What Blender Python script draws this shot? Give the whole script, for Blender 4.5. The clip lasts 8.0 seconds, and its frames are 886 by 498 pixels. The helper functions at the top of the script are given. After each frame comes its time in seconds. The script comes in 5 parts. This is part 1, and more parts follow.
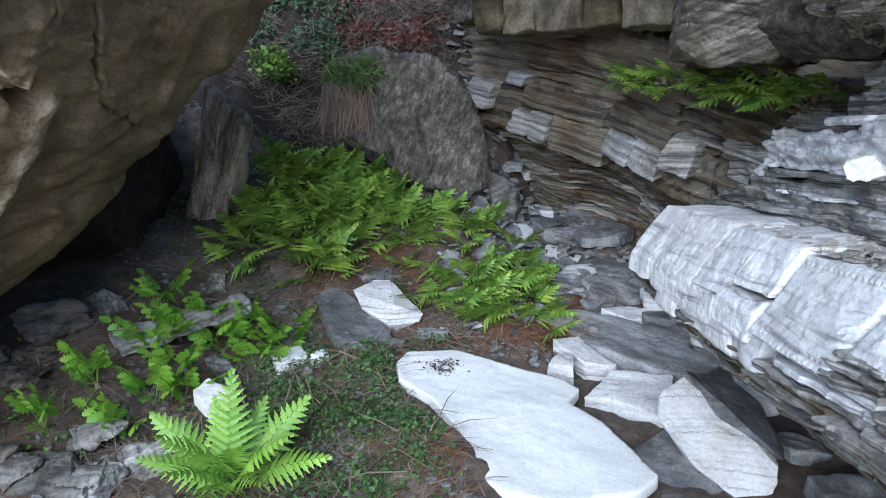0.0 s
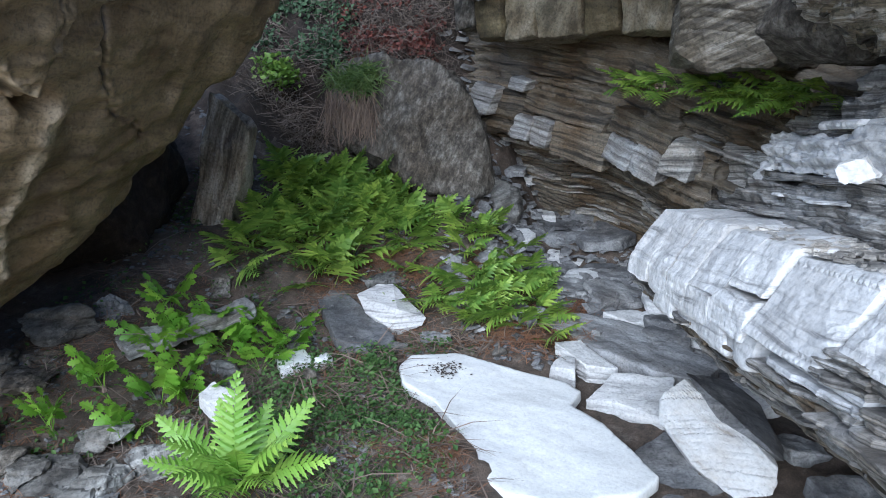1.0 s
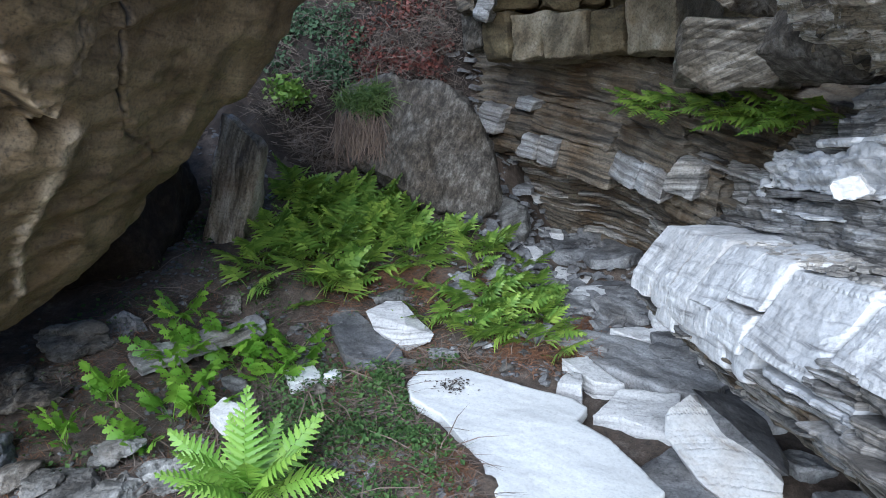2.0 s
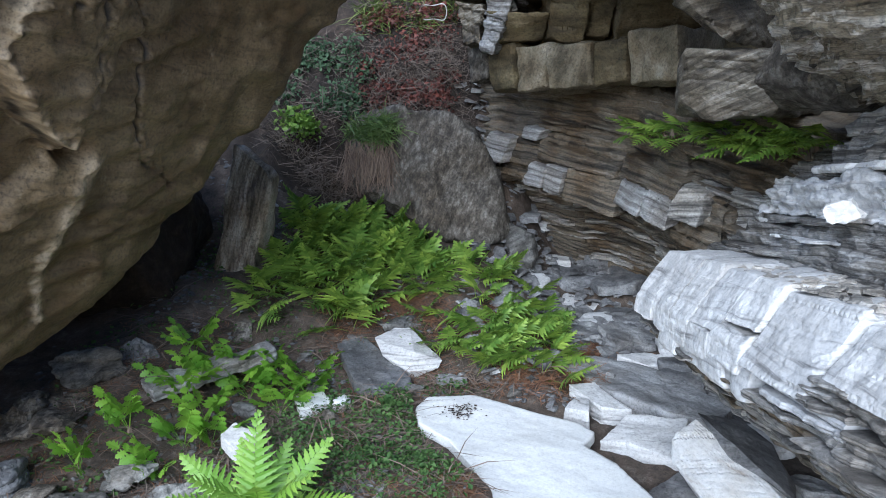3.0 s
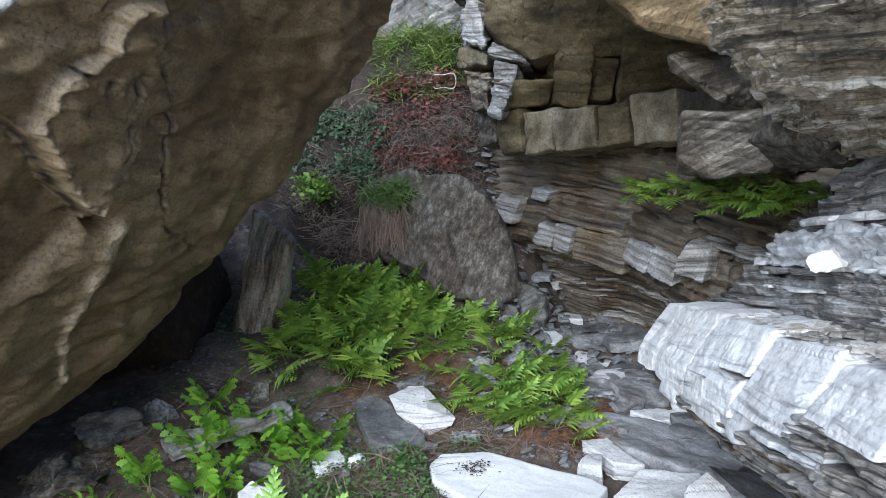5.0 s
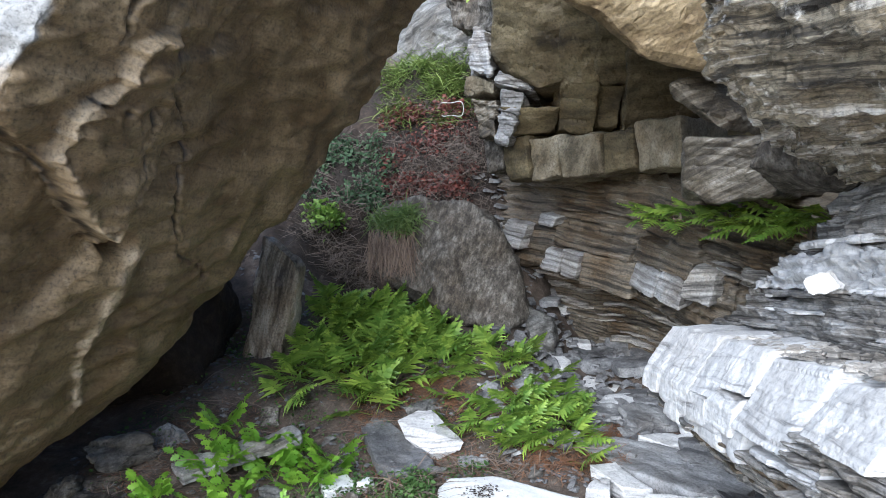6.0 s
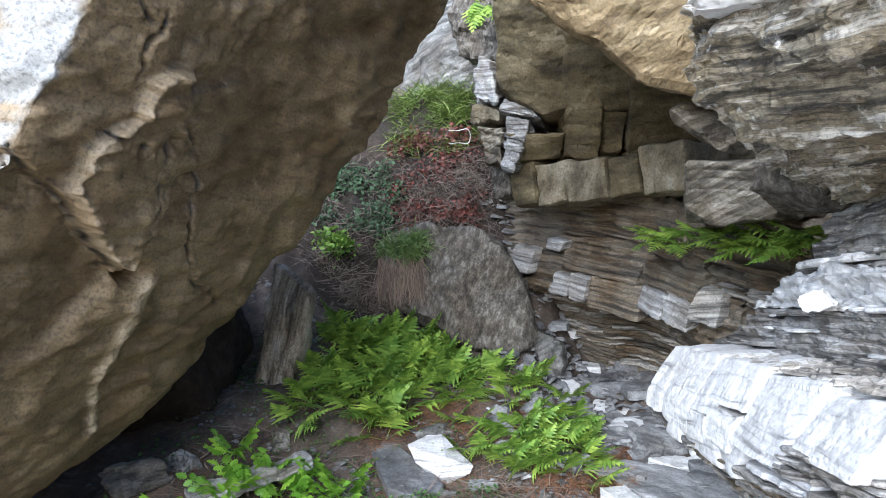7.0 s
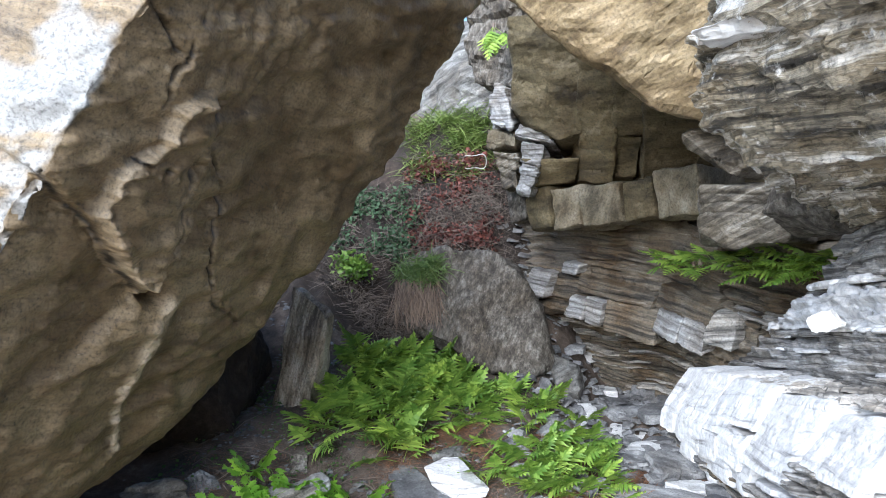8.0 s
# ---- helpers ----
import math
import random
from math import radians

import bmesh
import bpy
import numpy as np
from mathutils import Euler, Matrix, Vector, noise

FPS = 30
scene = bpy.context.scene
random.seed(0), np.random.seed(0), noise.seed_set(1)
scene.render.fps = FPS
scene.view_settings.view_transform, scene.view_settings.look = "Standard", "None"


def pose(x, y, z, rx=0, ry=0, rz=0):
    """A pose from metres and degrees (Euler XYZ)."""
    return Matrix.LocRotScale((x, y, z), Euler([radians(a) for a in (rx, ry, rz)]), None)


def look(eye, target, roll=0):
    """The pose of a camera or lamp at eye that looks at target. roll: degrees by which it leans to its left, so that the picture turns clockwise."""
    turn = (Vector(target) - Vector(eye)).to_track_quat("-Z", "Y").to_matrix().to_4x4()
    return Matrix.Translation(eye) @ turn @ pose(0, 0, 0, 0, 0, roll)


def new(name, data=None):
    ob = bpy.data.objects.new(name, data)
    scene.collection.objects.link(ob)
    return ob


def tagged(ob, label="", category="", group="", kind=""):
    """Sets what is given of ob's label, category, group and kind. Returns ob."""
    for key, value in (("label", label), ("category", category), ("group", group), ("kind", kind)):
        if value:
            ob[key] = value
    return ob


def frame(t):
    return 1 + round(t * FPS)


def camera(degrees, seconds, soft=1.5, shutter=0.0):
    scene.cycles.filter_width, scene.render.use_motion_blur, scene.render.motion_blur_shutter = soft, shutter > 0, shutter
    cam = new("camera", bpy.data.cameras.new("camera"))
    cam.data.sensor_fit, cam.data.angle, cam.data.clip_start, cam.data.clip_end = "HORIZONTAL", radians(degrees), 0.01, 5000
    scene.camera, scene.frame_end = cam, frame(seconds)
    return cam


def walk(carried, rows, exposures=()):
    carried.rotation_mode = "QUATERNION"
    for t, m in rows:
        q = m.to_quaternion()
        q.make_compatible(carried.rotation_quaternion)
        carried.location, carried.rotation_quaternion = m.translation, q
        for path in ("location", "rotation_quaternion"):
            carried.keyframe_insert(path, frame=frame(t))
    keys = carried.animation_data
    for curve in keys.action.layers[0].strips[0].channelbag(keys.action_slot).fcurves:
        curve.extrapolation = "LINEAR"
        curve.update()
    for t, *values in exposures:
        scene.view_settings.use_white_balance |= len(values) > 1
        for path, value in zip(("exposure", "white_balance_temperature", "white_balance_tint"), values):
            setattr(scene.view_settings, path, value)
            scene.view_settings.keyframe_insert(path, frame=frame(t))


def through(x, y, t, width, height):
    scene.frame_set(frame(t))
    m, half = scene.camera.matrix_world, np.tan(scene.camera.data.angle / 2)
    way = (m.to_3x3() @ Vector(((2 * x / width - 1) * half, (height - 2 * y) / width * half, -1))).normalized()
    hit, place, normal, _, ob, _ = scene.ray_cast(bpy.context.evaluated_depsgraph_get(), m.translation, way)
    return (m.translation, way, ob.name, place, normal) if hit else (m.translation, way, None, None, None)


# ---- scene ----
cam = camera(61, 8.0, 0.95)
PATH = [
    (0.0, pose(0.0000, -0.0000, 1.3000, 75.000, 0.000, 0.000)),
    (0.5, pose(0.0010, -0.0066, 1.3006, 75.161, 0.004, 0.138)),
    (1.0, pose(0.0070, -0.0282, 1.3029, 75.413, 0.256, 0.265)),
    (1.5, pose(0.0117, -0.0444, 1.3044, 75.957, 0.415, 0.573)),
    (1.7, pose(0.0134, -0.0530, 1.3050, 76.287, 0.388, 0.748)),
    (2.8, pose(0.0223, -0.1086, 1.3074, 78.626, 0.899, 1.497)),
    (3.0, pose(0.0241, -0.1165, 1.3072, 79.087, 0.870, 1.621)),
    (3.5, pose(0.0352, -0.1440, 1.3074, 80.224, 1.350, 1.949)),
    (4.0, pose(0.0419, -0.1661, 1.3074, 81.571, 1.608, 2.186)),
    (4.5, pose(0.0439, -0.1840, 1.3071, 82.806, 1.672, 2.478)),
    (4.7, pose(0.0459, -0.1926, 1.3066, 83.212, 1.789, 2.575)),
    (5.8, pose(0.0612, -0.2430, 1.3029, 85.641, 2.144, 3.316)),
    (6.0, pose(0.0617, -0.2480, 1.3035, 85.924, 2.173, 3.474)),
    (6.5, pose(0.0731, -0.2667, 1.3017, 86.691, 2.643, 3.845)),
    (7.0, pose(0.0825, -0.2978, 1.2992, 87.988, 2.900, 4.312)),
    (7.5, pose(0.0864, -0.3187, 1.2964, 88.926, 2.830, 4.802)),
    (8.0, pose(0.0915, -0.3433, 1.2937, 89.941, 2.932, 5.634)),
]
walk(cam, PATH, [(0.0, 0.95, 5200, 8), (4.5, 1.02, 5350, 8), (6.0, 1.3, 5500, 9), (8.0, 1.58, 5500, 9)])

# ---- light ----
world = bpy.data.worlds.new("sky")
scene.world = world
world.use_nodes = True
wn = world.node_tree
for nd in list(wn.nodes):
    wn.nodes.remove(nd)
w_out = wn.nodes.new("ShaderNodeOutputWorld")
w_bg = wn.nodes.new("ShaderNodeBackground")
w_sky = wn.nodes.new("ShaderNodeTexSky")
w_sky.sky_type = "NISHITA"
w_sky.sun_disc = False
w_sky.sun_elevation = radians(30)
w_sky.sun_rotation = radians(195)
w_sky.dust_density = 1.0
w_bg.inputs["Strength"].default_value = 0.085
wn.links.new(w_sky.outputs[0], w_bg.inputs[0])
wn.links.new(w_bg.outputs[0], w_out.inputs[0])
sun = new("sun", bpy.data.lights.new("sun", "SUN"))
sun.data.energy = 3.3
sun.data.angle = radians(46)
sun.data.color = (1.0, 0.97, 0.92)
sun.matrix_world = look((-2.2, -8.2, 5.0), (0, 0, 0))


# ---- noise, in numpy ----
def lattice(i, j, k, seed):
    n = (i * 374761393 + j * 668265263 + k * 2147483647 + seed * 974711) & 0xFFFFFFFF
    n = ((n ^ (n >> 13)) * 1274126177) & 0xFFFFFFFF
    n = ((n ^ (n >> 16)) * 2246822519) & 0xFFFFFFFF
    return ((n ^ (n >> 15)) & 0xFFFF) / 32767.5 - 1.0


def vnoise(p, seed=0):
    """Smooth noise in -1..1 at rows of places."""
    b = np.floor(p).astype(np.int64)
    f = p - b
    f = f * f * f * (f * (f * 6 - 15) + 10)
    out = 0
    for a in (0, 1):
        for c in (0, 1):
            for e in (0, 1):
                w = (f[:, 0] if a else 1 - f[:, 0]) * (f[:, 1] if c else 1 - f[:, 1]) * (f[:, 2] if e else 1 - f[:, 2])
                out = out + w * lattice(b[:, 0] + a, b[:, 1] + c, b[:, 2] + e, seed)
    return out


def fbm(p, octaves=4, seed=0, gain=0.5):
    out, amp = 0, 1.0
    for o in range(octaves):
        out = out + amp * vnoise(p * 2.03 ** o + 17.3 * o, seed + o)
        amp *= gain
    return out


def smooth(a, b, v):
    x = np.clip((v - a) / (b - a), 0, 1)
    return x * x * (3 - 2 * x)


# ---- materials ----
def node(mat, kind, **inputs):
    nd = mat.node_tree.nodes.new(kind)
    for key, val in inputs.items():
        nd.inputs[key.replace("_", " ")].default_value = val
    return nd


def ramp(mat, stops):
    nd = mat.node_tree.nodes.new("ShaderNodeValToRGB")
    els = nd.color_ramp.elements
    while len(els) < len(stops):
        els.new(0.5)
    for el, (pos, col) in zip(els, stops):
        el.position = pos
        el.color = (*col, 1) if len(col) == 3 else col
    return nd


def base_material(name, rough):
    mat = bpy.data.materials.new(name)
    mat.use_nodes = True
    bsdf = mat.node_tree.nodes["Principled BSDF"]
    bsdf.inputs["Roughness"].default_value = rough
    return mat, bsdf, mat.node_tree.links


def mixed(mat, blend, factor, a, b):
    """A colour mix; factor, a and b are sockets, numbers or colours."""
    nd = mat.node_tree.nodes.new("ShaderNodeMix")
    nd.data_type, nd.blend_type = "RGBA", blend
    for socket, val in ((nd.inputs[0], factor), (nd.inputs[6], a), (nd.inputs[7], b)):
        if isinstance(val, bpy.types.NodeSocket):
            mat.node_tree.links.new(val, socket)
        else:
            socket.default_value = val if isinstance(val, (int, float)) else (*val, 1)
    return nd.outputs[2]


def rock_material(name, stops, turn=(0, 0, 0), band=(2, 2, 30), stain=(0.5, 0.45, 0.38), stained=0.5, rough=0.8, relief=0.6,
                  spots=None, vein_and_lit_lip=None, crust=None, joint=None, spread=0.24):
    """Bedded rock: bands along the bedding, stains, grain, and, where asked, pale spots, and a vein and lit lip given
    by the mesh.
    """
    mat, bsdf, links = base_material(name, rough)
    geo = node(mat, "ShaderNodeNewGeometry")
    mp = node(mat, "ShaderNodeMapping")
    mp.inputs["Rotation"].default_value = [radians(a) for a in turn]
    links.new(geo.outputs["Position"], mp.inputs["Vector"])
    warp = node(mat, "ShaderNodeTexNoise", Scale=3.0, Detail=3.0)
    links.new(mp.outputs[0], warp.inputs["Vector"])
    add = node(mat, "ShaderNodeVectorMath")
    add.operation = "MULTIPLY_ADD"
    add.inputs[1].default_value = (0.10, 0.10, 0.05)
    links.new(warp.outputs["Color"], add.inputs[0])
    links.new(mp.outputs[0], add.inputs[2])
    sc = node(mat, "ShaderNodeMapping")
    sc.inputs["Scale"].default_value = band
    links.new(add.outputs[0], sc.inputs["Vector"])
    bands = node(mat, "ShaderNodeTexNoise", Scale=1.0, Detail=9.0, Roughness=0.68)
    links.new(sc.outputs[0], bands.inputs["Vector"])
    colour = ramp(mat, [(0.5 + (p - 0.5) * 0.62, c) for p, c in stops])
    links.new(bands.outputs["Fac"], colour.inputs[0])
    out = colour.outputs[0]
    big = node(mat, "ShaderNodeTexNoise", Scale=4.0, Detail=6.0, Roughness=0.62)
    links.new(mp.outputs[0], big.inputs["Vector"])
    mask = ramp(mat, [(0.42, (0, 0, 0)), (0.62, (stained,) * 3)])
    links.new(big.outputs["Fac"], mask.inputs[0])
    out = mixed(mat, "MULTIPLY", mask.outputs[0], out, stain)
    if spots:
        sp = node(mat, "ShaderNodeTexNoise", Scale=spots[1], Detail=8.0, Roughness=0.7)
        links.new(mp.outputs[0], sp.inputs["Vector"])
        m2 = ramp(mat, [(spots[2], (0, 0, 0)), (spots[2] + 0.1, (spots[3],) * 3)])
        links.new(sp.outputs["Fac"], m2.inputs[0])
        out = mixed(mat, "MIX", m2.outputs[0], out, spots[0])
    if vein_and_lit_lip:
        at = node(mat, "ShaderNodeAttribute")
        at.attribute_name = "vein_and_lit_lip"
        out = mixed(mat, "MIX", at.outputs["Fac"], out, vein_and_lit_lip)
    if joint:
        aj = node(mat, "ShaderNodeAttribute")
        aj.attribute_name = "joint"
        out = mixed(mat, "MIX", aj.outputs["Fac"], out, joint)
    # crust colour that also carries painted sunlight on one side of the rock
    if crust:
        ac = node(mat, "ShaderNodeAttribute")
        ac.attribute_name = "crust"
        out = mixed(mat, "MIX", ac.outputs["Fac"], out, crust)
    grain = node(mat, "ShaderNodeTexNoise", Scale=90.0, Detail=6.0, Roughness=0.7)
    links.new(mp.outputs[0], grain.inputs["Vector"])
    gm = ramp(mat, [(0.32, (1 - spread * 2.2,) * 3), (0.5, (1.0,) * 3), (0.68, (1 + spread * 0.8,) * 3)])
    links.new(grain.outputs["Fac"], gm.inputs[0])
    out = mixed(mat, "MULTIPLY", 1.0, out, gm.outputs[0])
    info = node(mat, "ShaderNodeObjectInfo")
    rm = ramp(mat, [(0.0, (0.8, 0.8, 0.8)), (1.0, (1.08, 1.07, 1.05))])
    links.new(info.outputs["Random"], rm.inputs[0])
    out = mixed(mat, "MULTIPLY", 1.0, out, rm.outputs[0])
    links.new(out, bsdf.inputs["Base Color"])
    b1 = node(mat, "ShaderNodeBump", Strength=relief, Distance=0.009)
    links.new(bands.outputs["Fac"], b1.inputs["Height"])
    b2 = node(mat, "ShaderNodeBump", Strength=relief * 0.8, Distance=0.005)
    links.new(grain.outputs["Fac"], b2.inputs["Height"])
    links.new(b1.outputs[0], b2.inputs["Normal"])
    links.new(b2.outputs[0], bsdf.inputs["Normal"])
    return mat


def leaf_material(name, low, high, rough=0.5, through=0.25):
    mat, bsdf, links = base_material(name, rough)
    info = node(mat, "ShaderNodeObjectInfo")
    geo = node(mat, "ShaderNodeNewGeometry")
    nz = node(mat, "ShaderNodeTexNoise", Scale=9.0, Detail=3.0)
    links.new(geo.outputs["Position"], nz.inputs["Vector"])
    add = node(mat, "ShaderNodeMath")
    add.operation = "ADD"
    links.new(geo.outputs["Random Per Island"], add.inputs[0])
    links.new(nz.outputs["Fac"], add.inputs[1])
    half = node(mat, "ShaderNodeMath")
    half.operation = "MULTIPLY"
    half.inputs[1].default_value = 0.5
    links.new(add.outputs[0], half.inputs[0])
    cr = ramp(mat, [(0.15, low), (0.85, high)])
    links.new(half.outputs[0], cr.inputs[0])
    rm = ramp(mat, [(0.0, (0.75, 0.8, 0.8)), (1.0, (1.2, 1.1, 1.0))])
    links.new(info.outputs["Random"], rm.inputs[0])
    out = mixed(mat, "MULTIPLY", 1.0, cr.outputs[0], rm.outputs[0])
    links.new(out, bsdf.inputs["Base Color"])
    tr = node(mat, "ShaderNodeBsdfTranslucent")
    links.new(out, tr.inputs["Color"])
    mx = node(mat, "ShaderNodeMixShader")
    mx.inputs[0].default_value = through
    links.new(bsdf.outputs[0], mx.inputs[1])
    links.new(tr.outputs[0], mx.inputs[2])
    links.new(mx.outputs[0], mat.node_tree.nodes["Material Output"].inputs["Surface"])
    return mat


def soil_material(name, stops, scale=14.0, bounce=None):
    mat, bsdf, links = base_material(name, 0.95)
    geo = node(mat, "ShaderNodeNewGeometry")
    a = node(mat, "ShaderNodeTexNoise", Scale=scale, Detail=9.0, Roughness=0.7)
    b = node(mat, "ShaderNodeTexNoise", Scale=2.3, Detail=4.0)
    g = node(mat, "ShaderNodeTexNoise", Scale=160.0, Detail=4.0, Roughness=0.8)
    for nd in (a, b, g):
        links.new(geo.outputs["Position"], nd.inputs["Vector"])
    cr = ramp(mat, stops)
    links.new(a.outputs["Fac"], cr.inputs[0])
    br = ramp(mat, [(0.35, (0.7, 0.68, 0.66)), (0.65, (1.15, 1.02, 0.92))])
    links.new(b.outputs["Fac"], br.inputs[0])
    out = mixed(mat, "MULTIPLY", 1.0, cr.outputs[0], br.outputs[0])
    gr = ramp(mat, [(0.3, (0.45, 0.45, 0.45)), (0.75, (1.3, 1.25, 1.2))])
    links.new(g.outputs["Fac"], gr.inputs[0])
    out = mixed(mat, "MULTIPLY", 1.0, out, gr.outputs[0])
    if bounce:  # pale tone added to the unseen ground outside the hollow, to bounce light in
        xyz = node(mat, "ShaderNodeSeparateXYZ")
        links.new(geo.outputs["Position"], xyz.inputs[0])
        edge = node(mat, "ShaderNodeMapRange", From_Min=1.35, From_Max=0.75)
        links.new(xyz.outputs["Y"], edge.inputs["Value"])
        mottle = node(mat, "ShaderNodeTexVoronoi", Scale=9.0)
        links.new(geo.outputs["Position"], mottle.inputs["Vector"])
        sr = ramp(mat, [(0.0, tuple(0.75 * c for c in bounce)), (0.5, bounce), (1.0, tuple(1.2 * c for c in bounce))])
        links.new(mottle.outputs["Color"], sr.inputs[0])
        out = mixed(mat, "MIX", edge.outputs[0], out, sr.outputs[0])
    links.new(out, bsdf.inputs["Base Color"])
    b1 = node(mat, "ShaderNodeBump", Strength=0.9, Distance=0.012)
    links.new(a.outputs["Fac"], b1.inputs["Height"])
    b2 = node(mat, "ShaderNodeBump", Strength=0.9, Distance=0.005)
    links.new(g.outputs["Fac"], b2.inputs["Height"])
    links.new(b1.outputs[0], b2.inputs["Normal"])
    links.new(b2.outputs[0], bsdf.inputs["Normal"])
    return mat


M_BOULDER = rock_material("brown_grey_boulder", [(0.22, (0.12, 0.084, 0.044)), (0.42, (0.215, 0.155, 0.085)), (0.56, (0.265, 0.195, 0.11)), (0.68, (0.235, 0.175, 0.10)), (0.84, (0.36, 0.28, 0.17))],
                          (0, -14, 12), (5, 5, 26), (0.44, 0.38, 0.28), 0.8, 0.42, 0.75, spots=((0.38, 0.315, 0.22), 15, 0.60, 0.55), vein_and_lit_lip=(0.56, 0.45, 0.31), crust=(0.29, 0.285, 0.275), joint=(0.03, 0.024, 0.018), spread=0.3)
M_SCHIST = rock_material("grey_schist", [(0.3, (0.10, 0.095, 0.09)), (0.43, (0.25, 0.24, 0.225)), (0.56, (0.42, 0.40, 0.375)), (0.72, (0.62, 0.60, 0.57))],
                         (6, 0, 0), (2.5, 2.5, 42), (0.58, 0.49, 0.38), 0.6, 0.7, 0.8)
M_PALE = rock_material("pale_schist", [(0.22, (0.23, 0.225, 0.225)), (0.31, (0.41, 0.405, 0.405)), (0.42, (0.54, 0.535, 0.535)), (0.60, (0.60, 0.595, 0.595)), (0.78, (0.65, 0.645, 0.64))],
                       (6, 0, 0), (2.5, 2.5, 60), (0.84, 0.80, 0.76), 0.4, 0.75, 0.3, spots=((0.40, 0.40, 0.44), 16, 0.60, 0.35), spread=0.16, joint=(0.10, 0.085, 0.07))
M_WHITE = rock_material("white_marble", [(0.25, (0.66, 0.66, 0.66)), (0.5, (0.78, 0.78, 0.77)), (0.8, (0.82, 0.82, 0.80))],
                        (0, 0, 30), (2, 12, 4), (0.9, 0.88, 0.85), 0.4, 0.6, 0.25, spread=0.08)
M_STREAK = rock_material("white_rock_with_brown_seams", [(0.20, (0.40, 0.35, 0.30)), (0.34, (0.58, 0.555, 0.53)), (0.5, (0.67, 0.66, 0.65)), (0.7, (0.72, 0.71, 0.70))],
                         (-22, 0, -32), (22, 2.5, 22), (0.72, 0.63, 0.52), 0.5, 0.7, 0.3, spread=0.1)
M_GREY = rock_material("dark_grey_slate", [(0.3, (0.09, 0.09, 0.095)), (0.5, (0.18, 0.18, 0.185)), (0.75, (0.36, 0.36, 0.36))],
                       (0, 10, 20), (6, 6, 6), (0.6, 0.55, 0.5), 0.6, 0.7, 0.6, spots=((0.45, 0.45, 0.45), 22, 0.6, 0.5))
M_BROWN = rock_material("ochre_brown_rock", [(0.3, (0.06, 0.045, 0.023)), (0.45, (0.13, 0.104, 0.055)), (0.6, (0.185, 0.147, 0.08)), (0.75, (0.28, 0.23, 0.145))],
                        (0, 0, 0), (3, 3, 10), (0.5, 0.43, 0.36), 0.6, 0.8, 0.8)
M_GOLD = rock_material("golden_ochre_rock", [(0.3, (0.12, 0.084, 0.042)), (0.5, (0.225, 0.168, 0.088)), (0.75, (0.34, 0.27, 0.168))],
                       (0, 20, 0), (5, 5, 24), (0.7, 0.6, 0.5), 0.4, 0.75, 0.9)
M_WALL = rock_material("brown_grey_bedded_rock", [(0.28, (0.04, 0.035, 0.028)), (0.42, (0.115, 0.098, 0.075)), (0.55, (0.215, 0.185, 0.145)), (0.64, (0.17, 0.132, 0.085)), (0.78, (0.43, 0.40, 0.36))],
                       (-9, 0, 0), (1.6, 1.6, 62), (0.55, 0.42, 0.27), 0.85, 0.6, 1.0)
M_DARK = rock_material("dark_streaked_schist", [(0.30, (0.05, 0.045, 0.038)), (0.38, (0.14, 0.12, 0.088)), (0.46, (0.38, 0.34, 0.265)), (0.52, (0.21, 0.18, 0.13)), (0.58, (0.52, 0.495, 0.45)), (0.68, (0.80, 0.79, 0.78))],
                       (0, -5, 0), (2.6, 2.6, 40), (0.62, 0.52, 0.36), 0.7, 0.5, 1.2, spots=((0.80, 0.79, 0.77), 26, 0.575, 0.9), spread=0.3)
M_BANDS = rock_material("finely_banded_schist", [(0.30, (0.07, 0.065, 0.06)), (0.43, (0.20, 0.19, 0.18)), (0.52, (0.40, 0.39, 0.38)), (0.60, (0.24, 0.225, 0.205)), (0.72, (0.56, 0.555, 0.55))],
                        (6, 0, 0), (2.0, 2.0, 110), (0.6, 0.52, 0.42), 0.6, 0.65, 0.9)
M_WEDGE = rock_material("grey_brown_split_rock", [(0.30, (0.055, 0.046, 0.035)), (0.44, (0.13, 0.112, 0.085)), (0.57, (0.215, 0.19, 0.15)), (0.75, (0.42, 0.40, 0.36))],
                        (10, 20, 0), (2.5, 2.5, 34), (0.55, 0.46, 0.34), 0.6, 0.6, 0.9)
M_BLOCK = rock_material("pale_grey_block", [(0.28, (0.10, 0.09, 0.08)), (0.42, (0.24, 0.23, 0.225)), (0.55, (0.36, 0.355, 0.35)), (0.75, (0.52, 0.52, 0.515))],
                        (-9, 0, 0), (2, 2, 55), (0.55, 0.48, 0.40), 0.7, 0.55, 0.6)
M_SLATE = rock_material("smooth_grey_slate", [(0.3, (0.16, 0.16, 0.165)), (0.5, (0.26, 0.26, 0.265)), (0.75, (0.40, 0.40, 0.41))],
                        (0, 8, 55), (3, 14, 5), (0.65, 0.6, 0.55), 0.6, 0.6, 0.5, spots=((0.50, 0.50, 0.51), 18, 0.62, 0.5))
M_TAN = rock_material("tan_grey_rock", [(0.3, (0.10, 0.085, 0.056)), (0.46, (0.21, 0.18, 0.125)), (0.6, (0.29, 0.255, 0.19)), (0.78, (0.44, 0.40, 0.325))],
                      (0, 70, 10), (4, 4, 9), (0.58, 0.47, 0.32), 0.7, 0.8, 0.9)
M_ROUGH = rock_material("rough_grey_lichened_rock", [(0.28, (0.05, 0.047, 0.043)), (0.46, (0.14, 0.136, 0.128)), (0.62, (0.23, 0.226, 0.215)), (0.78, (0.38, 0.37, 0.35))],
                        (15, 20, 0), (4, 4, 16), (0.5, 0.43, 0.36), 0.7, 0.85, 0.9, spots=((0.40, 0.41, 0.37), 12, 0.60, 0.5))
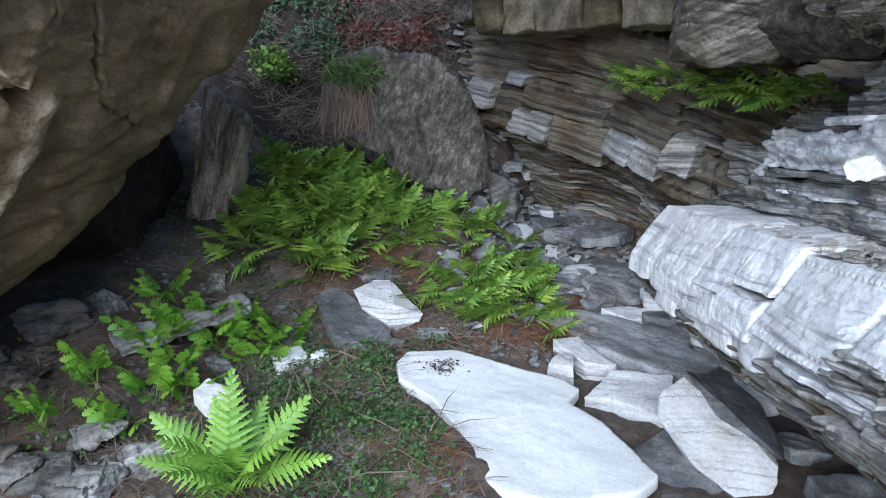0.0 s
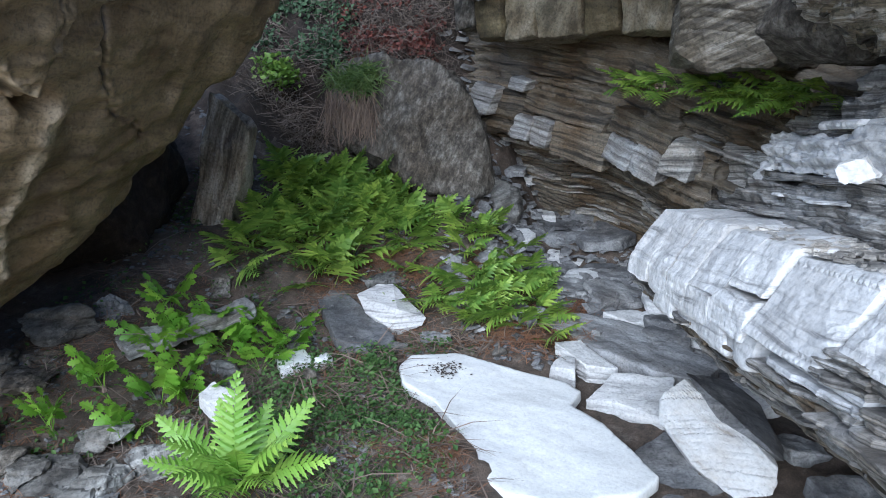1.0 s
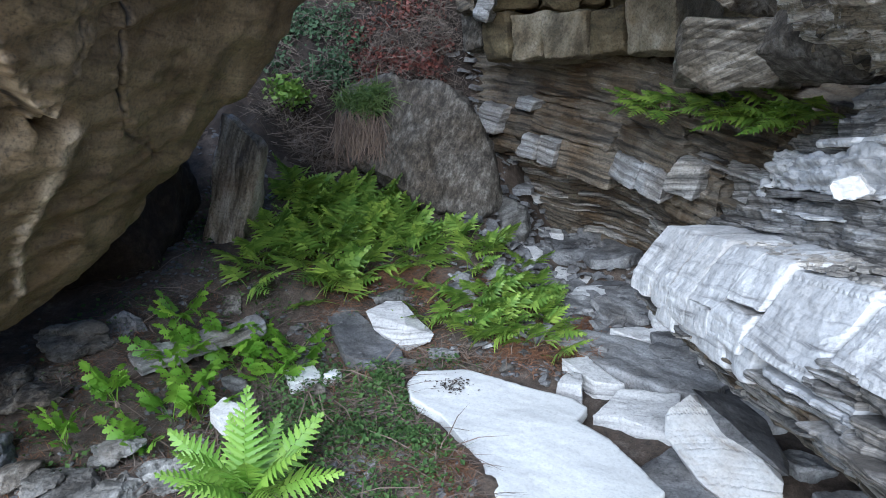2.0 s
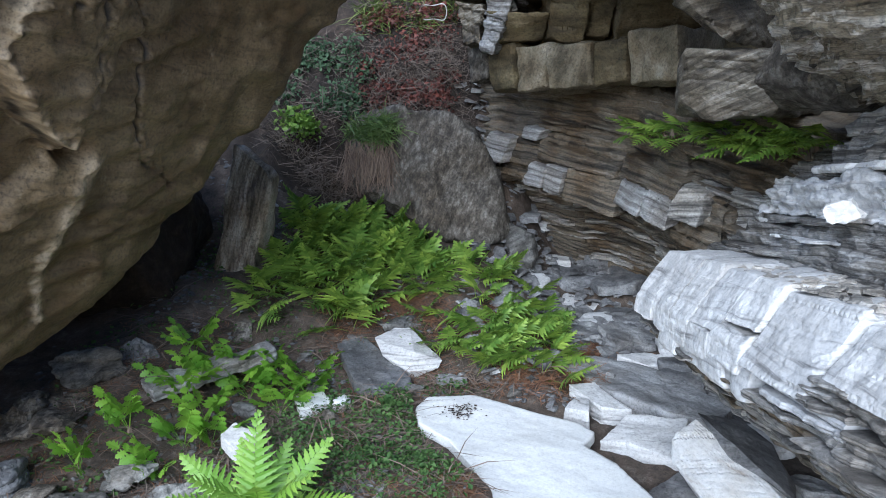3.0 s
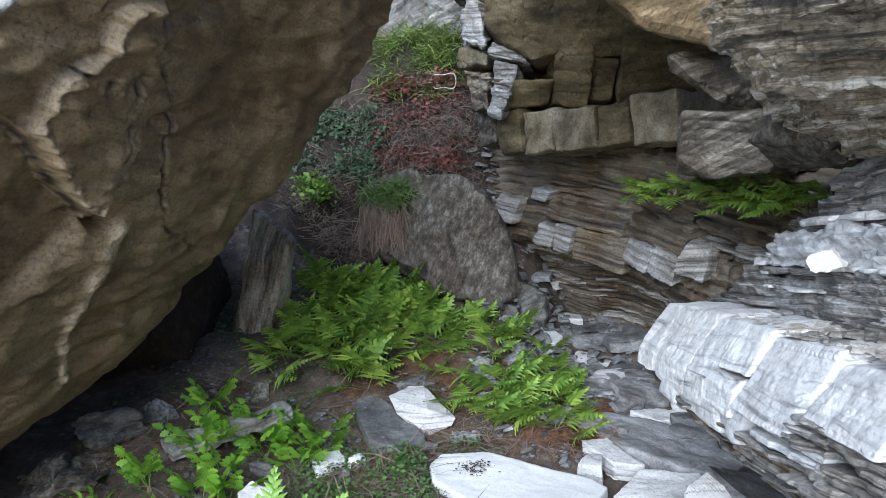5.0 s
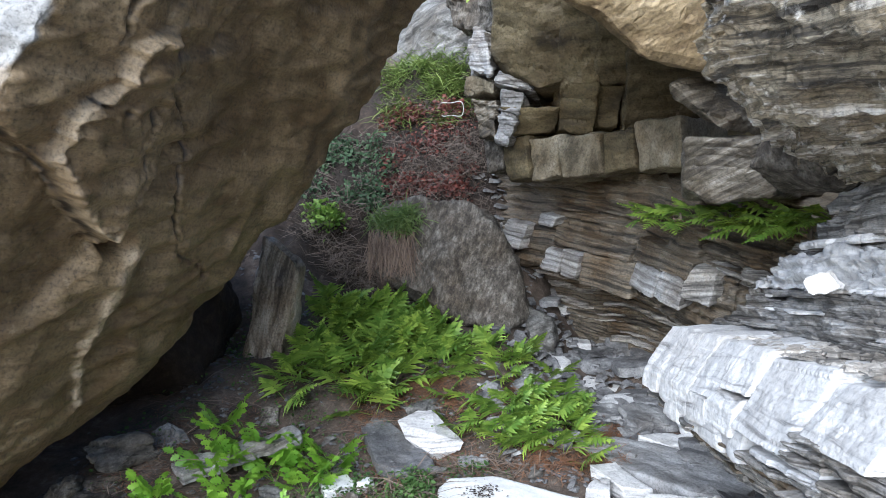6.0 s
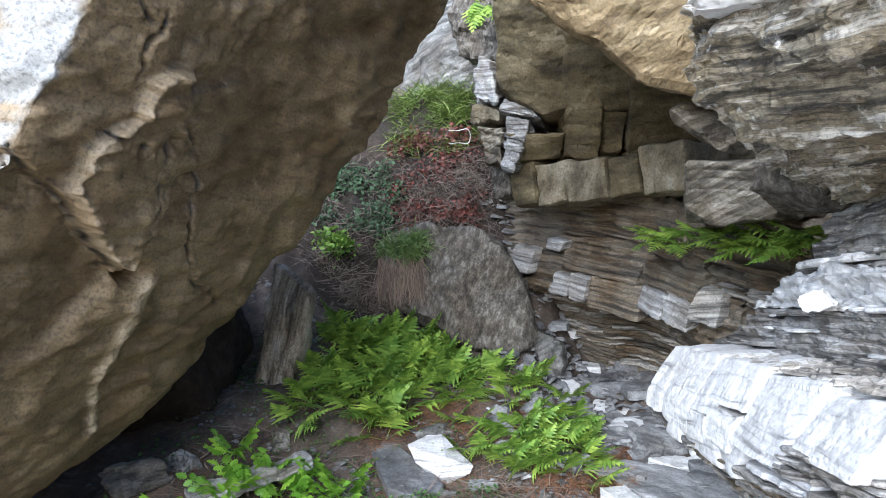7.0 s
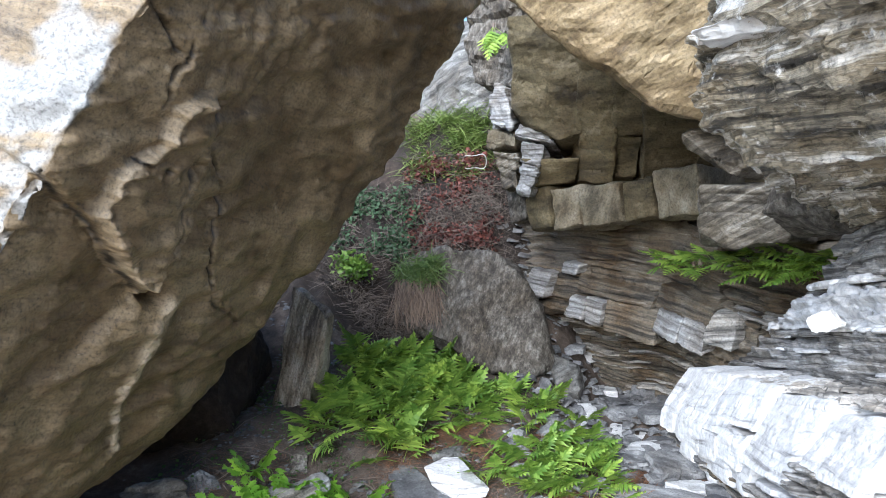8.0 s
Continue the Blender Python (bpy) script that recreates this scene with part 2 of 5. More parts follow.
M_FIN = rock_material("streaked_brown_slab", [(0.28, (0.08, 0.065, 0.05)), (0.44, (0.27, 0.23, 0.18)), (0.58, (0.46, 0.41, 0.34)), (0.75, (0.68, 0.64, 0.58))],
                      (0, 75, 15), (2.5, 2.5, 22), (0.5, 0.4, 0.3), 0.7, 0.75, 1.0)
M_STONE = rock_material("mottled_grey_brown_boulder", [(0.30, (0.055, 0.046, 0.037)), (0.46, (0.115, 0.10, 0.082)), (0.56, (0.165, 0.146, 0.122)), (0.72, (0.29, 0.27, 0.24))],
                        (0, 70, 15), (16, 16, 34), (0.5, 0.42, 0.32), 0.7, 0.85, 1.0, spots=((0.34, 0.325, 0.30), 34, 0.60, 0.5), spread=0.3)
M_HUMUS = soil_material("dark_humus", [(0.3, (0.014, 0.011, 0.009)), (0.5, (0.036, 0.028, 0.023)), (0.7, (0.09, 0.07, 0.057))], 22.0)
M_SOIL = soil_material("soil_and_litter", [(0.3, (0.035, 0.03, 0.026)), (0.45, (0.10, 0.085, 0.072)), (0.55, (0.135, 0.112, 0.094)), (0.7, (0.25, 0.235, 0.215))], bounce=(0.46, 0.43, 0.39))
M_FERN = leaf_material("fern_leaf", (0.10, 0.21, 0.03), (0.35, 0.50, 0.09), 0.5, 0.35)
M_FERN_NEAR = leaf_material("bright_fern_leaf", (0.17, 0.34, 0.04), (0.31, 0.48, 0.09))
M_LEAF = leaf_material("lobed_leaf", (0.14, 0.32, 0.025), (0.29, 0.50, 0.06), 0.5, 0.35)
M_HERB = leaf_material("herb_leaf", (0.03, 0.08, 0.018), (0.10, 0.18, 0.045), 0.75)
M_DRY = leaf_material("brown_needles", (0.16, 0.065, 0.03), (0.36, 0.18, 0.10), 0.8, 0.0)
M_TWIG = leaf_material("grey_twig", (0.08, 0.06, 0.05), (0.24, 0.19, 0.16), 0.9, 0.0)
M_RED = leaf_material("purple_red_leaf", (0.035, 0.016, 0.014), (0.19, 0.062, 0.048), 0.6, 0.1)
M_GRASS = leaf_material("grass_blade", (0.08, 0.15, 0.03), (0.26, 0.33, 0.10))
M_SEDUM = leaf_material("bluish_green_leaf", (0.025, 0.06, 0.03), (0.09, 0.16, 0.085), 0.7)


# ---- shapes ----
def refined(bm, size, rounds=2):
    """Cuts the mesh into triangles with edges no longer than size, then rounds its edges."""
    bmesh.ops.triangulate(bm, faces=bm.faces[:])
    for _ in range(9):
        longer = [e for e in bm.edges if e.calc_length() > size]
        if not longer:
            break
        bmesh.ops.subdivide_edges(bm, edges=longer, cuts=1, use_grid_fill=False)
        bmesh.ops.triangulate(bm, faces=[f for f in bm.faces if len(f.verts) > 3])
    for _ in range(rounds):
        bmesh.ops.smooth_vert(bm, verts=bm.verts[:], factor=0.5, use_axis_x=True, use_axis_y=True, use_axis_z=True)
    bmesh.ops.recalc_face_normals(bm, faces=bm.faces[:])
    return bm


def hull(corners):
    bm = bmesh.new()
    for c in corners:
        bm.verts.new(c)
    res = bmesh.ops.convex_hull(bm, input=bm.verts[:])
    bmesh.ops.delete(bm, geom=[v for v in bm.verts if not v.link_faces], context="VERTS")
    return bm


def prism(outline, m, thick):
    """A plate with the given outline on the plane of m, thick metres deep below it."""
    bm = bmesh.new()
    top = [bm.verts.new(m @ Vector((x, y, 0))) for x, y in outline]
    low = [bm.verts.new(m @ Vector((x, y, -thick))) for x, y in outline]
    bm.faces.new(top)
    bm.faces.new(low[::-1])
    for i in range(len(top)):
        j = (i + 1) % len(top)
        bm.faces.new((top[i], low[i], low[j], top[j]))
    bmesh.ops.recalc_face_normals(bm, faces=bm.faces[:])
    return bm


def weathered(bm, amp=0.01, freq=6.0, seed=0, beds=None, feature=None, octaves=5):
    """Moves the surface in and out: noise; beds = (normal, thickness, amount): courses that stand proud or back; feature(co): more."""
    bm.normal_update()
    co = np.array([v.co[:] for v in bm.verts])
    no = np.array([v.normal[:] for v in bm.verts])
    bm.verts.index_update()
    pairs = np.array([(e.verts[0].index, e.verts[1].index) for e in bm.edges])
    for _ in range(3):
        near = no.copy()
        for axis in range(3):
            near[:, axis] += np.bincount(pairs[:, 0], no[pairs[:, 1], axis], len(no)) + np.bincount(pairs[:, 1], no[pairs[:, 0], axis], len(no))
        no = near / (np.linalg.norm(near, axis=1, keepdims=True) + 1e-9)
    off = amp * fbm(co * freq, octaves, seed, 0.55)
    if beds:
        n, thick, amount = beds
        n = np.array(n, float) / np.linalg.norm(n)
        h = co @ n
        level = (h + 0.12 * thick * fbm(co * 4.0, 3, seed + 5)) / thick
        level = level + 0.9 * vnoise(np.stack([0.45 * h / thick, 0 * h, 0 * h], 1), seed + 9)
        k = np.floor(level).astype(np.int64)
        fr = level - k
        step = lattice(k, k * 0 + 3, np.floor(co @ np.array([2.2, 1.7, 0.3])).astype(np.int64), seed)
        groove = np.exp(-((np.minimum(fr, 1 - fr) / 0.16) ** 2))
        side = np.sqrt(np.clip(1 - (no @ n) ** 2, 0, 1))
        deep = 0.5 + 0.5 * lattice(k, k * 0 + 7, k * 0, seed + 2)
        chip = 0.5 + 0.5 * vnoise(co * 9.0, seed + 4)
        off = off + amount * side * (0.75 * step - 1.1 * groove * deep * chip)
    veins_and_lit_lip = None
    if feature:
        more, veins_and_lit_lip = feature(co)
        off = off + more
    co = co + no * off[:, None]
    for v, c in zip(bm.verts, co):
        v.co = c
    return veins_and_lit_lip


def put(name, bm, mat, label="", category="", kind="", group="", parent=None, veins_and_lit_lip=None, crust=None, joint=None, smoothed=False, keep=False):
    """Links a bmesh as one object, its origin at the middle of its base."""
    co = np.array([v.co[:] for v in bm.verts])
    base = Vector((0, 0, 0)) if keep else Vector(((co[:, 0].min() + co[:, 0].max()) / 2, (co[:, 1].min() + co[:, 1].max()) / 2, co[:, 2].min()))
    bmesh.ops.translate(bm, verts=bm.verts[:], vec=-base)
    me = bpy.data.meshes.new(name)
    bm.to_mesh(me)
    bm.free()
    if smoothed:
        me.polygons.foreach_set("use_smooth", [True] * len(me.polygons))
    if veins_and_lit_lip is not None:
        me.attributes.new("vein_and_lit_lip", "FLOAT", "POINT").data.foreach_set("value", np.asarray(veins_and_lit_lip, np.float32))
    if joint is not None:
        me.attributes.new("joint", "FLOAT", "POINT").data.foreach_set("value", np.asarray(joint, np.float32))
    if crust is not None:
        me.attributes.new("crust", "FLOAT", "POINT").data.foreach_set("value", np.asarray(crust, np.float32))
    me.materials.append(mat)
    ob = new(name, me)
    ob.location = base
    if parent:
        ob.parent = parent
        ob.location = base - parent.matrix_world.translation if parent.type == "EMPTY" else base - parent.location
    return tagged(ob, label, category, group, kind)


def finer(bm, size, test, rounds=0):
    """Cuts the edges longer than size whose middles pass the test (rows of places to rows of yes or no)."""
    for _ in range(6):
        edges = bm.edges[:]
        ends = np.array([(*e.verts[0].co, *e.verts[1].co) for e in edges])
        mid = (ends[:, :3] + ends[:, 3:]) / 2
        wanted = np.linalg.norm(ends[:, :3] - ends[:, 3:], axis=1) > size
        wanted[wanted] = test(mid[wanted])
        if not wanted.any():
            break
        bmesh.ops.subdivide_edges(bm, edges=[e for e, w in zip(edges, wanted) if w], cuts=1)
        bmesh.ops.triangulate(bm, faces=[f for f in bm.faces if len(f.verts) > 3])
    for _ in range(rounds):
        bmesh.ops.smooth_vert(bm, verts=bm.verts[:], factor=0.5, use_axis_x=True, use_axis_y=True, use_axis_z=True)
    return bm


def lamina(path, z0, z1, deep, mat, seed, parent, dip=0.0, ref=1.3, rough=0.01, step=0.014, name="rock_lamina", away=(-1.0, -0.15), wave=0.0):
    """One thin layer of bedded rock along a line in plan, with a broken front edge; dip: its rise for each metre of y."""
    pts = np.array(path, float)
    seg = np.linalg.norm(np.diff(pts, axis=0), axis=1)
    s = np.concatenate([[0], np.cumsum(seg)])
    u = np.linspace(0, s[-1], max(4, int(s[-1] / step)))
    x, y = np.interp(u, s, pts[:, 0]), np.interp(u, s, pts[:, 1])
    tx, ty = np.gradient(x, u), np.gradient(y, u)
    ox, oy = ty, -tx
    flip = np.sign(ox * away[0] + oy * away[1])
    ox, oy = ox * flip / np.hypot(ox, oy), oy * flip / np.hypot(ox, oy)
    line = np.stack([u * 11, 0 * u + seed * 3.7, 0 * u], 1)
    off = rough * fbm(line, 4, seed, 0.6) + 0.7 * rough * lattice(np.floor(u * 8 + 0.4 * vnoise(line, seed)).astype(np.int64), 0, 0, seed)
    h = z1 - z0
    lift = 0.18 * h * fbm(line * 0.5, 3, seed + 1)
    lift = lift + wave * fbm(np.stack([x * 1.9, y * 1.9, 0 * x], 1), 4, 5, 0.5)
    soft = min(0.3 * h, 0.006)
    rows = []
    for back, z in ((deep, z0), (soft, z0), (0, z0 + soft), (0.15 * soft, z0 + 0.5 * h), (0, z1 - soft), (soft, z1), (deep, z1)):
        k = -back + (off if back < deep else 0 * off) + (0.18 * rough * vnoise(line * 2.3 + z * 400, seed + 2) if back < deep else 0)
        rows.append(np.stack([x + ox * k, y + oy * k, z + lift + dip * (y - ref)], 1))
    v = np.stack(rows, 1)
    n, m = v.shape[0], v.shape[1]
    i = np.arange(n * m).reshape(n, m)
    faces = np.stack([i[:-1, :-1], i[:-1, 1:], i[1:, 1:], i[1:, :-1]], -1).reshape(-1, 4).tolist() + [tuple(i[0].tolist()), tuple(i[-1][::-1].tolist())]
    v = v.reshape(-1, 3)
    base = np.array([*((v[:, :2].min(0) + v[:, :2].max(0)) / 2), v[:, 2].min()])
    ob = new(name, data_from(name, (v - base).tolist(), faces, mat))
    ob.location = Vector(base) - parent.location
    ob.parent = parent
    return ob


def data_from(name, verts, faces, mat, smoothed=False):
    me = bpy.data.meshes.new(name)
    me.from_pydata([tuple(v) for v in verts], [], faces)
    me.materials.append(mat)
    if smoothed:
        me.polygons.foreach_set("use_smooth", [True] * len(me.polygons))
    me.update()
    return me


# ---- ground ----
def height(x, y):
    """The ground's height: a slope of soil that steepens to a bank, and a low gully along the cliff."""
    x, y = np.asarray(x, float), np.asarray(y, float)
    bank = np.interp(y, [-60, -4, 0, 1.8, 2.3, 2.6, 3.0, 3.4, 3.8, 4.2, 4.5, 4.8, 5.2, 5.7, 8, 60],
                     [-9, -0.6, 0.0, 0.04, 0.07, 0.11, 0.19, 0.33, 0.47, 0.54, 0.66, 1.28, 2.1, 2.5, 3.6, 12])
    gully = np.interp(y, [-60, -4, 0, 1.8, 3.2, 4.0, 4.6, 5.2, 8, 60], [-9, -0.6, 0.0, 0.02, 0.08, 0.2, 0.3, 0.5, 3.6, 12])
    under = np.interp(y, [-60, -4, 0, 1.8, 2.2, 2.6, 3.1, 3.8, 4.6, 5.2, 5.7, 8, 60], [-9, -0.6, 0.0, 0.06, 0.13, 0.27, 0.38, 0.55, 1.15, 2.0, 2.5, 3.6, 12])
    edge = x - 0.06 * (y - 3)
    g = smooth(0.0, 0.55, edge)
    l = smooth(-0.7, -1.3, x)
    z = bank * (1 - g) * (1 - l) + gully * g + under * l
    near = np.exp(-((x / 3.0) ** 2 + ((y - 3) / 3.5) ** 2))
    p = np.stack([x.ravel(), y.ravel(), 0 * x.ravel()], 1)
    bumps = (0.045 * fbm(p * 2.4, 4, 3) + 0.014 * fbm(p * 11, 4, 8)).reshape(x.shape)
    return z + bumps * (0.25 + 0.75 * near)


HX, HY = np.arange(-2.4, 2.4, 0.02), np.arange(1.0, 6.6, 0.02)
HGRID = height(*np.meshgrid(HX, HY, indexing="ij"))


def hz(x, y):
    """The ground's height at one place, from a fine grid."""
    i, j = min(max((x + 2.4) / 0.02, 0), len(HX) - 2), min(max((y - 1.0) / 0.02, 0), len(HY) - 2)
    a, b = int(i), int(j)
    u, v = i - a, j - b
    return float((HGRID[a, b] * (1 - u) + HGRID[a + 1, b] * u) * (1 - v) + (HGRID[a, b + 1] * (1 - u) + HGRID[a + 1, b + 1] * u) * v)


def ground_sheet():
    xs = np.concatenate([-np.geomspace(60, 2.4, 14), np.arange(-2.2, 2.0, 0.028), np.geomspace(2.1, 60, 14)])
    ys = np.concatenate([-np.geomspace(60, 1.0, 14), np.arange(-0.8, 1.5, 0.12), np.arange(1.55, 6.0, 0.028), np.geomspace(6.2, 60, 12)])
    gx, gy = np.meshgrid(xs, ys, indexing="ij")
    gz = height(gx, gy)
    verts = np.stack([gx, gy, gz], -1).reshape(-1, 3)
    nx, ny = len(xs), len(ys)
    i = np.arange(nx * ny).reshape(nx, ny)
    faces = np.stack([i[:-1, :-1], i[1:, :-1], i[1:, 1:], i[:-1, 1:]], -1).reshape(-1, 4).tolist()
    return tagged(new("ground", data_from("ground", verts.tolist(), faces, M_SOIL, True)),
                  "brown soil slope with needle litter, moss and stones", "ground", kind="structure")


ground_sheet()


def bank_sheet():
    """The bare humus of the bank, a lumpy crust over the slope."""
    xs, ys = np.arange(-1.6, 0.22, 0.022), np.arange(4.25, 5.5, 0.022)
    gx, gy = np.meshgrid(xs, ys, indexing="ij")
    p = np.stack([gx.ravel(), gy.ravel(), 0 * gx.ravel()], 1)
    edge = np.minimum(np.minimum(gx + 1.6, 0.22 - gx) * 4, np.minimum(gy - 4.25, 5.5 - gy) * 3).clip(0, 1)
    edge = edge * np.maximum(smooth(4.62, 4.85, gy), smooth(-0.62, -0.80, gx))
    gz = height(gx, gy) + edge * (0.05 + 0.10 * np.abs(fbm(p * 4.5, 5, 61, 0.6)).reshape(gx.shape)) - 0.02
    i = np.arange(gx.size).reshape(gx.shape)
    faces = np.stack([i[:-1, :-1], i[1:, :-1], i[1:, 1:], i[:-1, 1:]], -1).reshape(-1, 4).tolist()
    return tagged(new("bank", data_from("bank", np.stack([gx, gy, gz], -1).reshape(-1, 3).tolist(), faces, M_HUMUS, True)),
                  "dark humus bank hung with roots", "bank", kind="structure")


bank_sheet()


# ---- big leaning boulder ----
def along(co, path):
    """Distance from each place to a broken line, and how far along it the nearest point lies (0..1)."""
    path = np.array(path, float)
    best, where = np.full(len(co), 9.0), np.zeros(len(co))
    for i in range(len(path) - 1):
        a, d = path[i], path[i + 1] - path[i]
        s = np.clip(((co - a) @ d) / (d @ d), 0, 1)
        dist = np.linalg.norm(co - a - s[:, None] * d, axis=1)
        where = np.where(dist < best, (i + s) / (len(path) - 1), where)
        best = np.minimum(best, dist)
    return best, where


FACE = np.array([0.83, -0.264, -0.489])  # outward normal of the boulder's great leaning face
FACE_UP = np.array([0.465, -0.148, 0.873])
FACE_ON = np.cross(FACE_UP, FACE)
FACE_ON = FACE_ON * np.sign(FACE_ON[1])
SEAM = [(-1.07, 2.08, 1.15), (-1.12, 2.06, 1.08), (-1.18, 2.09, 0.96), (-1.24, 2.07, 0.87), (-1.29, 2.10, 0.77), (-1.34, 2.17, 0.64)]
LIP = [(-0.77, 1.86, 1.78), (-0.81, 1.77, 1.76), (-0.85, 1.71, 1.72), (-0.90, 1.73, 1.63), (-0.96, 1.66, 1.57), (-1.01, 1.62, 1.51), (-1.05, 1.63, 1.43), (-1.06, 1.72, 1.35), (-1.08, 1.86, 1.25), (-1.07, 1.95, 1.22)]
SPLIT = [(-1.07, 1.38, 1.54), (-1.06, 1.46, 1.49), (-1.07, 1.56, 1.43), (-1.07, 1.67, 1.37), (-1.08, 1.78, 1.30), (-1.09, 1.91, 1.21), (-1.10, 1.98, 1.15)]
RIDGE = [(-0.74, 1.47, 2.04), (-0.79, 1.47, 1.95), (-0.88, 1.46, 1.82), (-0.98, 1.41, 1.67), (-1.08, 1.39, 1.51), (-1.18, 1.40, 1.32), (-1.27, 1.39, 1.19)]
FOOT = [(-0.83, 2.80, 1.12), (-1.00, 2.72, 0.91), (-1.15, 2.57, 0.71), (-1.29, 2.40, 0.56), (-1.40, 2.18, 0.47), (-1.54, 1.99, 0.30), (-1.78, 1.66, 0.02)]
CRACKS = [
    SPLIT,
    [(-0.78, 1.47, 1.97), (-0.79, 1.53, 1.92), (-0.79, 1.67, 1.85), (-0.82, 1.65, 1.80), (-0.86, 1.67, 1.73)],
    [(-0.79, 1.67, 1.85), (-0.75, 1.66, 1.92), (-0.70, 1.68, 1.99)],
    [(-0.77, 1.89, 1.76), (-0.82, 1.92, 1.66), (-0.84, 2.01, 1.58), (-0.88, 2.09, 1.46), (-0.94, 2.11, 1.35), (-0.98, 2.19, 1.24), (-1.01, 2.30, 1.13), (-1.01, 2.49, 1.04)],
    [(-0.88, 1.85, 1.59), (-0.95, 1.93, 1.44), (-0.99, 1.95, 1.35)],
    [(-0.95, 1.66, 1.58), (-0.92, 1.79, 1.57), (-0.84, 1.96, 1.61)],
]
CRACK_DEPTH = [0.07, 0.045, 0.022, 0.036, 0.022, 0.024]


def beside(co, path):
    """Signed distance on the great face from each place to a broken line (positive on its right when going along it), and the share of the way along."""
    flat = np.stack([co @ FACE_ON, co @ FACE_UP], 1)
    line = np.array(path, float)
    line = np.stack([line @ FACE_ON, line @ FACE_UP], 1)
    best, where, sign = np.full(len(co), 9.0), np.zeros(len(co)), np.ones(len(co))
    for i in range(len(line) - 1):
        a, d = line[i], line[i + 1] - line[i]
        r = flat - a
        q = np.clip((r @ d) / (d @ d), 0, 1)
        dist = np.linalg.norm(r - q[:, None] * d, axis=1)
        nearer = dist < best
        where = np.where(nearer, (i + q) / (len(line) - 1), where)
        sign = np.where(nearer, np.sign(r[:, 0] * d[1] - r[:, 1] * d[0]), sign)
        best = np.minimum(best, dist)
    return best * sign, where


def wobbled(co, by=0.012):
    return co + by * np.stack([fbm(co * 11, 4, 31), fbm(co * 11, 4, 41), fbm(co * 11, 4, 51)], 1)


def boulder_relief(co):
    wob = wobbled(co)
    front = np.abs(co @ FACE + 2.0) < 0.22
    off = np.zeros(len(co))
    for path, deep in zip(CRACKS, CRACK_DEPTH):
        d, q = along(wob, path)
        off -= deep * np.exp(-((d / 0.0075) ** 2)) * (0.6 + 0.4 * vnoise(co * 16, 21))
    d_lip, s_lip = along(wob, LIP)
    side, _ = beside(wob, LIP)
    side = side * np.sign(side[np.argmin(np.linalg.norm(co - (-0.86, 1.84, 1.60), axis=1))])
    ends = smooth(0.0, 0.06, s_lip) * (1 - smooth(0.97, 1.0, s_lip))
    near = np.exp(-((d_lip / 0.60) ** 2))
    off += (0.044 + 0.012 * fbm(co * 20, 3, 27)) * smooth(-0.012, 0.008, side) * np.exp(-(np.maximum(side, 0) / 0.60) ** 1.6) * ends * near
    off += 0.008 * np.exp(-((d_lip / 0.016) ** 2)) * ends
    off += 0.014 * np.exp(-(np.linalg.norm(co - (-0.84, 1.83, 1.67), axis=1) / 0.12) ** 2) + 0.018 * np.exp(-(np.linalg.norm(co - (-0.96, 1.76, 1.48), axis=1) / 0.12) ** 2)
    d_split, s_split = along(wob, SPLIT)
    below, _ = beside(wob, SPLIT)
    below = below * np.sign(below[np.argmin(np.linalg.norm(co - (-1.22, 1.78, 1.17), axis=1))])
    off -= 0.055 * smooth(0.0, 0.012, below) * np.exp(-((np.maximum(below, 0) / 0.35) ** 2)) * (1 - smooth(0.9, 1.0, s_split)) * front
    d_seam, s_seam = along(wob, SEAM)
    width = 0.033 * (1.15 - 0.55 * s_seam) * (1 + 0.25 * vnoise(co * 18, 5))
    off += 0.014 * np.exp(-((d_seam / width) ** 2))
    # hollow where the seam meets the lip
    off -= 0.16 * np.exp(-((np.hypot((co - (-1.08, 2.01, 1.18)) @ FACE_ON / 1.2, (co - (-1.08, 2.01, 1.18)) @ FACE_UP) / 0.040) ** 4)) * front
    # broad swells, then ribs along the bedding, then chipped relief near the top
    off -= 0.06 * np.exp(-(np.linalg.norm(co - (-0.72, 2.30, 1.75), axis=1) / 0.30) ** 2)
    stretch = np.stack([co @ FACE_ON * 2.2, co @ FACE_UP * 9.0 - co @ FACE_ON * 2.6, co @ FACE * 4], 1)
    off += 0.013 * (1 - 2 * np.abs(fbm(stretch, 4, 77, 0.5))) + 0.009 * fbm(co * np.array([6, 6, 9]), 4, 83, 0.5) + 0.004 * fbm(co * 26, 3, 88) - 0.022 * np.abs(fbm(co * 3.3, 2, 93))
    upper = np.exp(-(np.linalg.norm(co - (-0.60, 1.95, 2.02), axis=1) / 0.30) ** 2)
    steep = np.stack([co @ FACE_ON * 13, co @ FACE_UP * 7, co @ FACE * 5], 1)
    off += upper * (0.022 * fbm(steep, 4, 97, 0.55) - 0.016 * np.abs(fbm(co * 15, 3, 98)))
    # the underside: the face turns in above the ground and leaves a hollow
    d_foot, _ = along(co, FOOT)
    under, _ = beside(wob, FOOT)
    under = under * np.sign(under[np.argmin(np.linalg.norm(co - (-1.40, 2.50, 0.38), axis=1))])
    off -= 0.60 * smooth(0.0, 0.24, under) * (co[:, 1] > 1.45) * (co[:, 0] > -2.0) + 0.03 * smooth(-0.10, 0.0, under) * (under < 0.3)
    # the pale seam, and a painted highlight along the edge of the raised lip
    vein_and_lit_lip = np.clip(1.35 - d_seam / (0.85 * width), 0, 1) + 0.55 * np.clip(1.1 - d_lip / 0.026, 0, 1) * (0.65 + 0.35 * vnoise(co * 14, 3)) * ends
    return off, np.clip(vein_and_lit_lip, 0, 1)


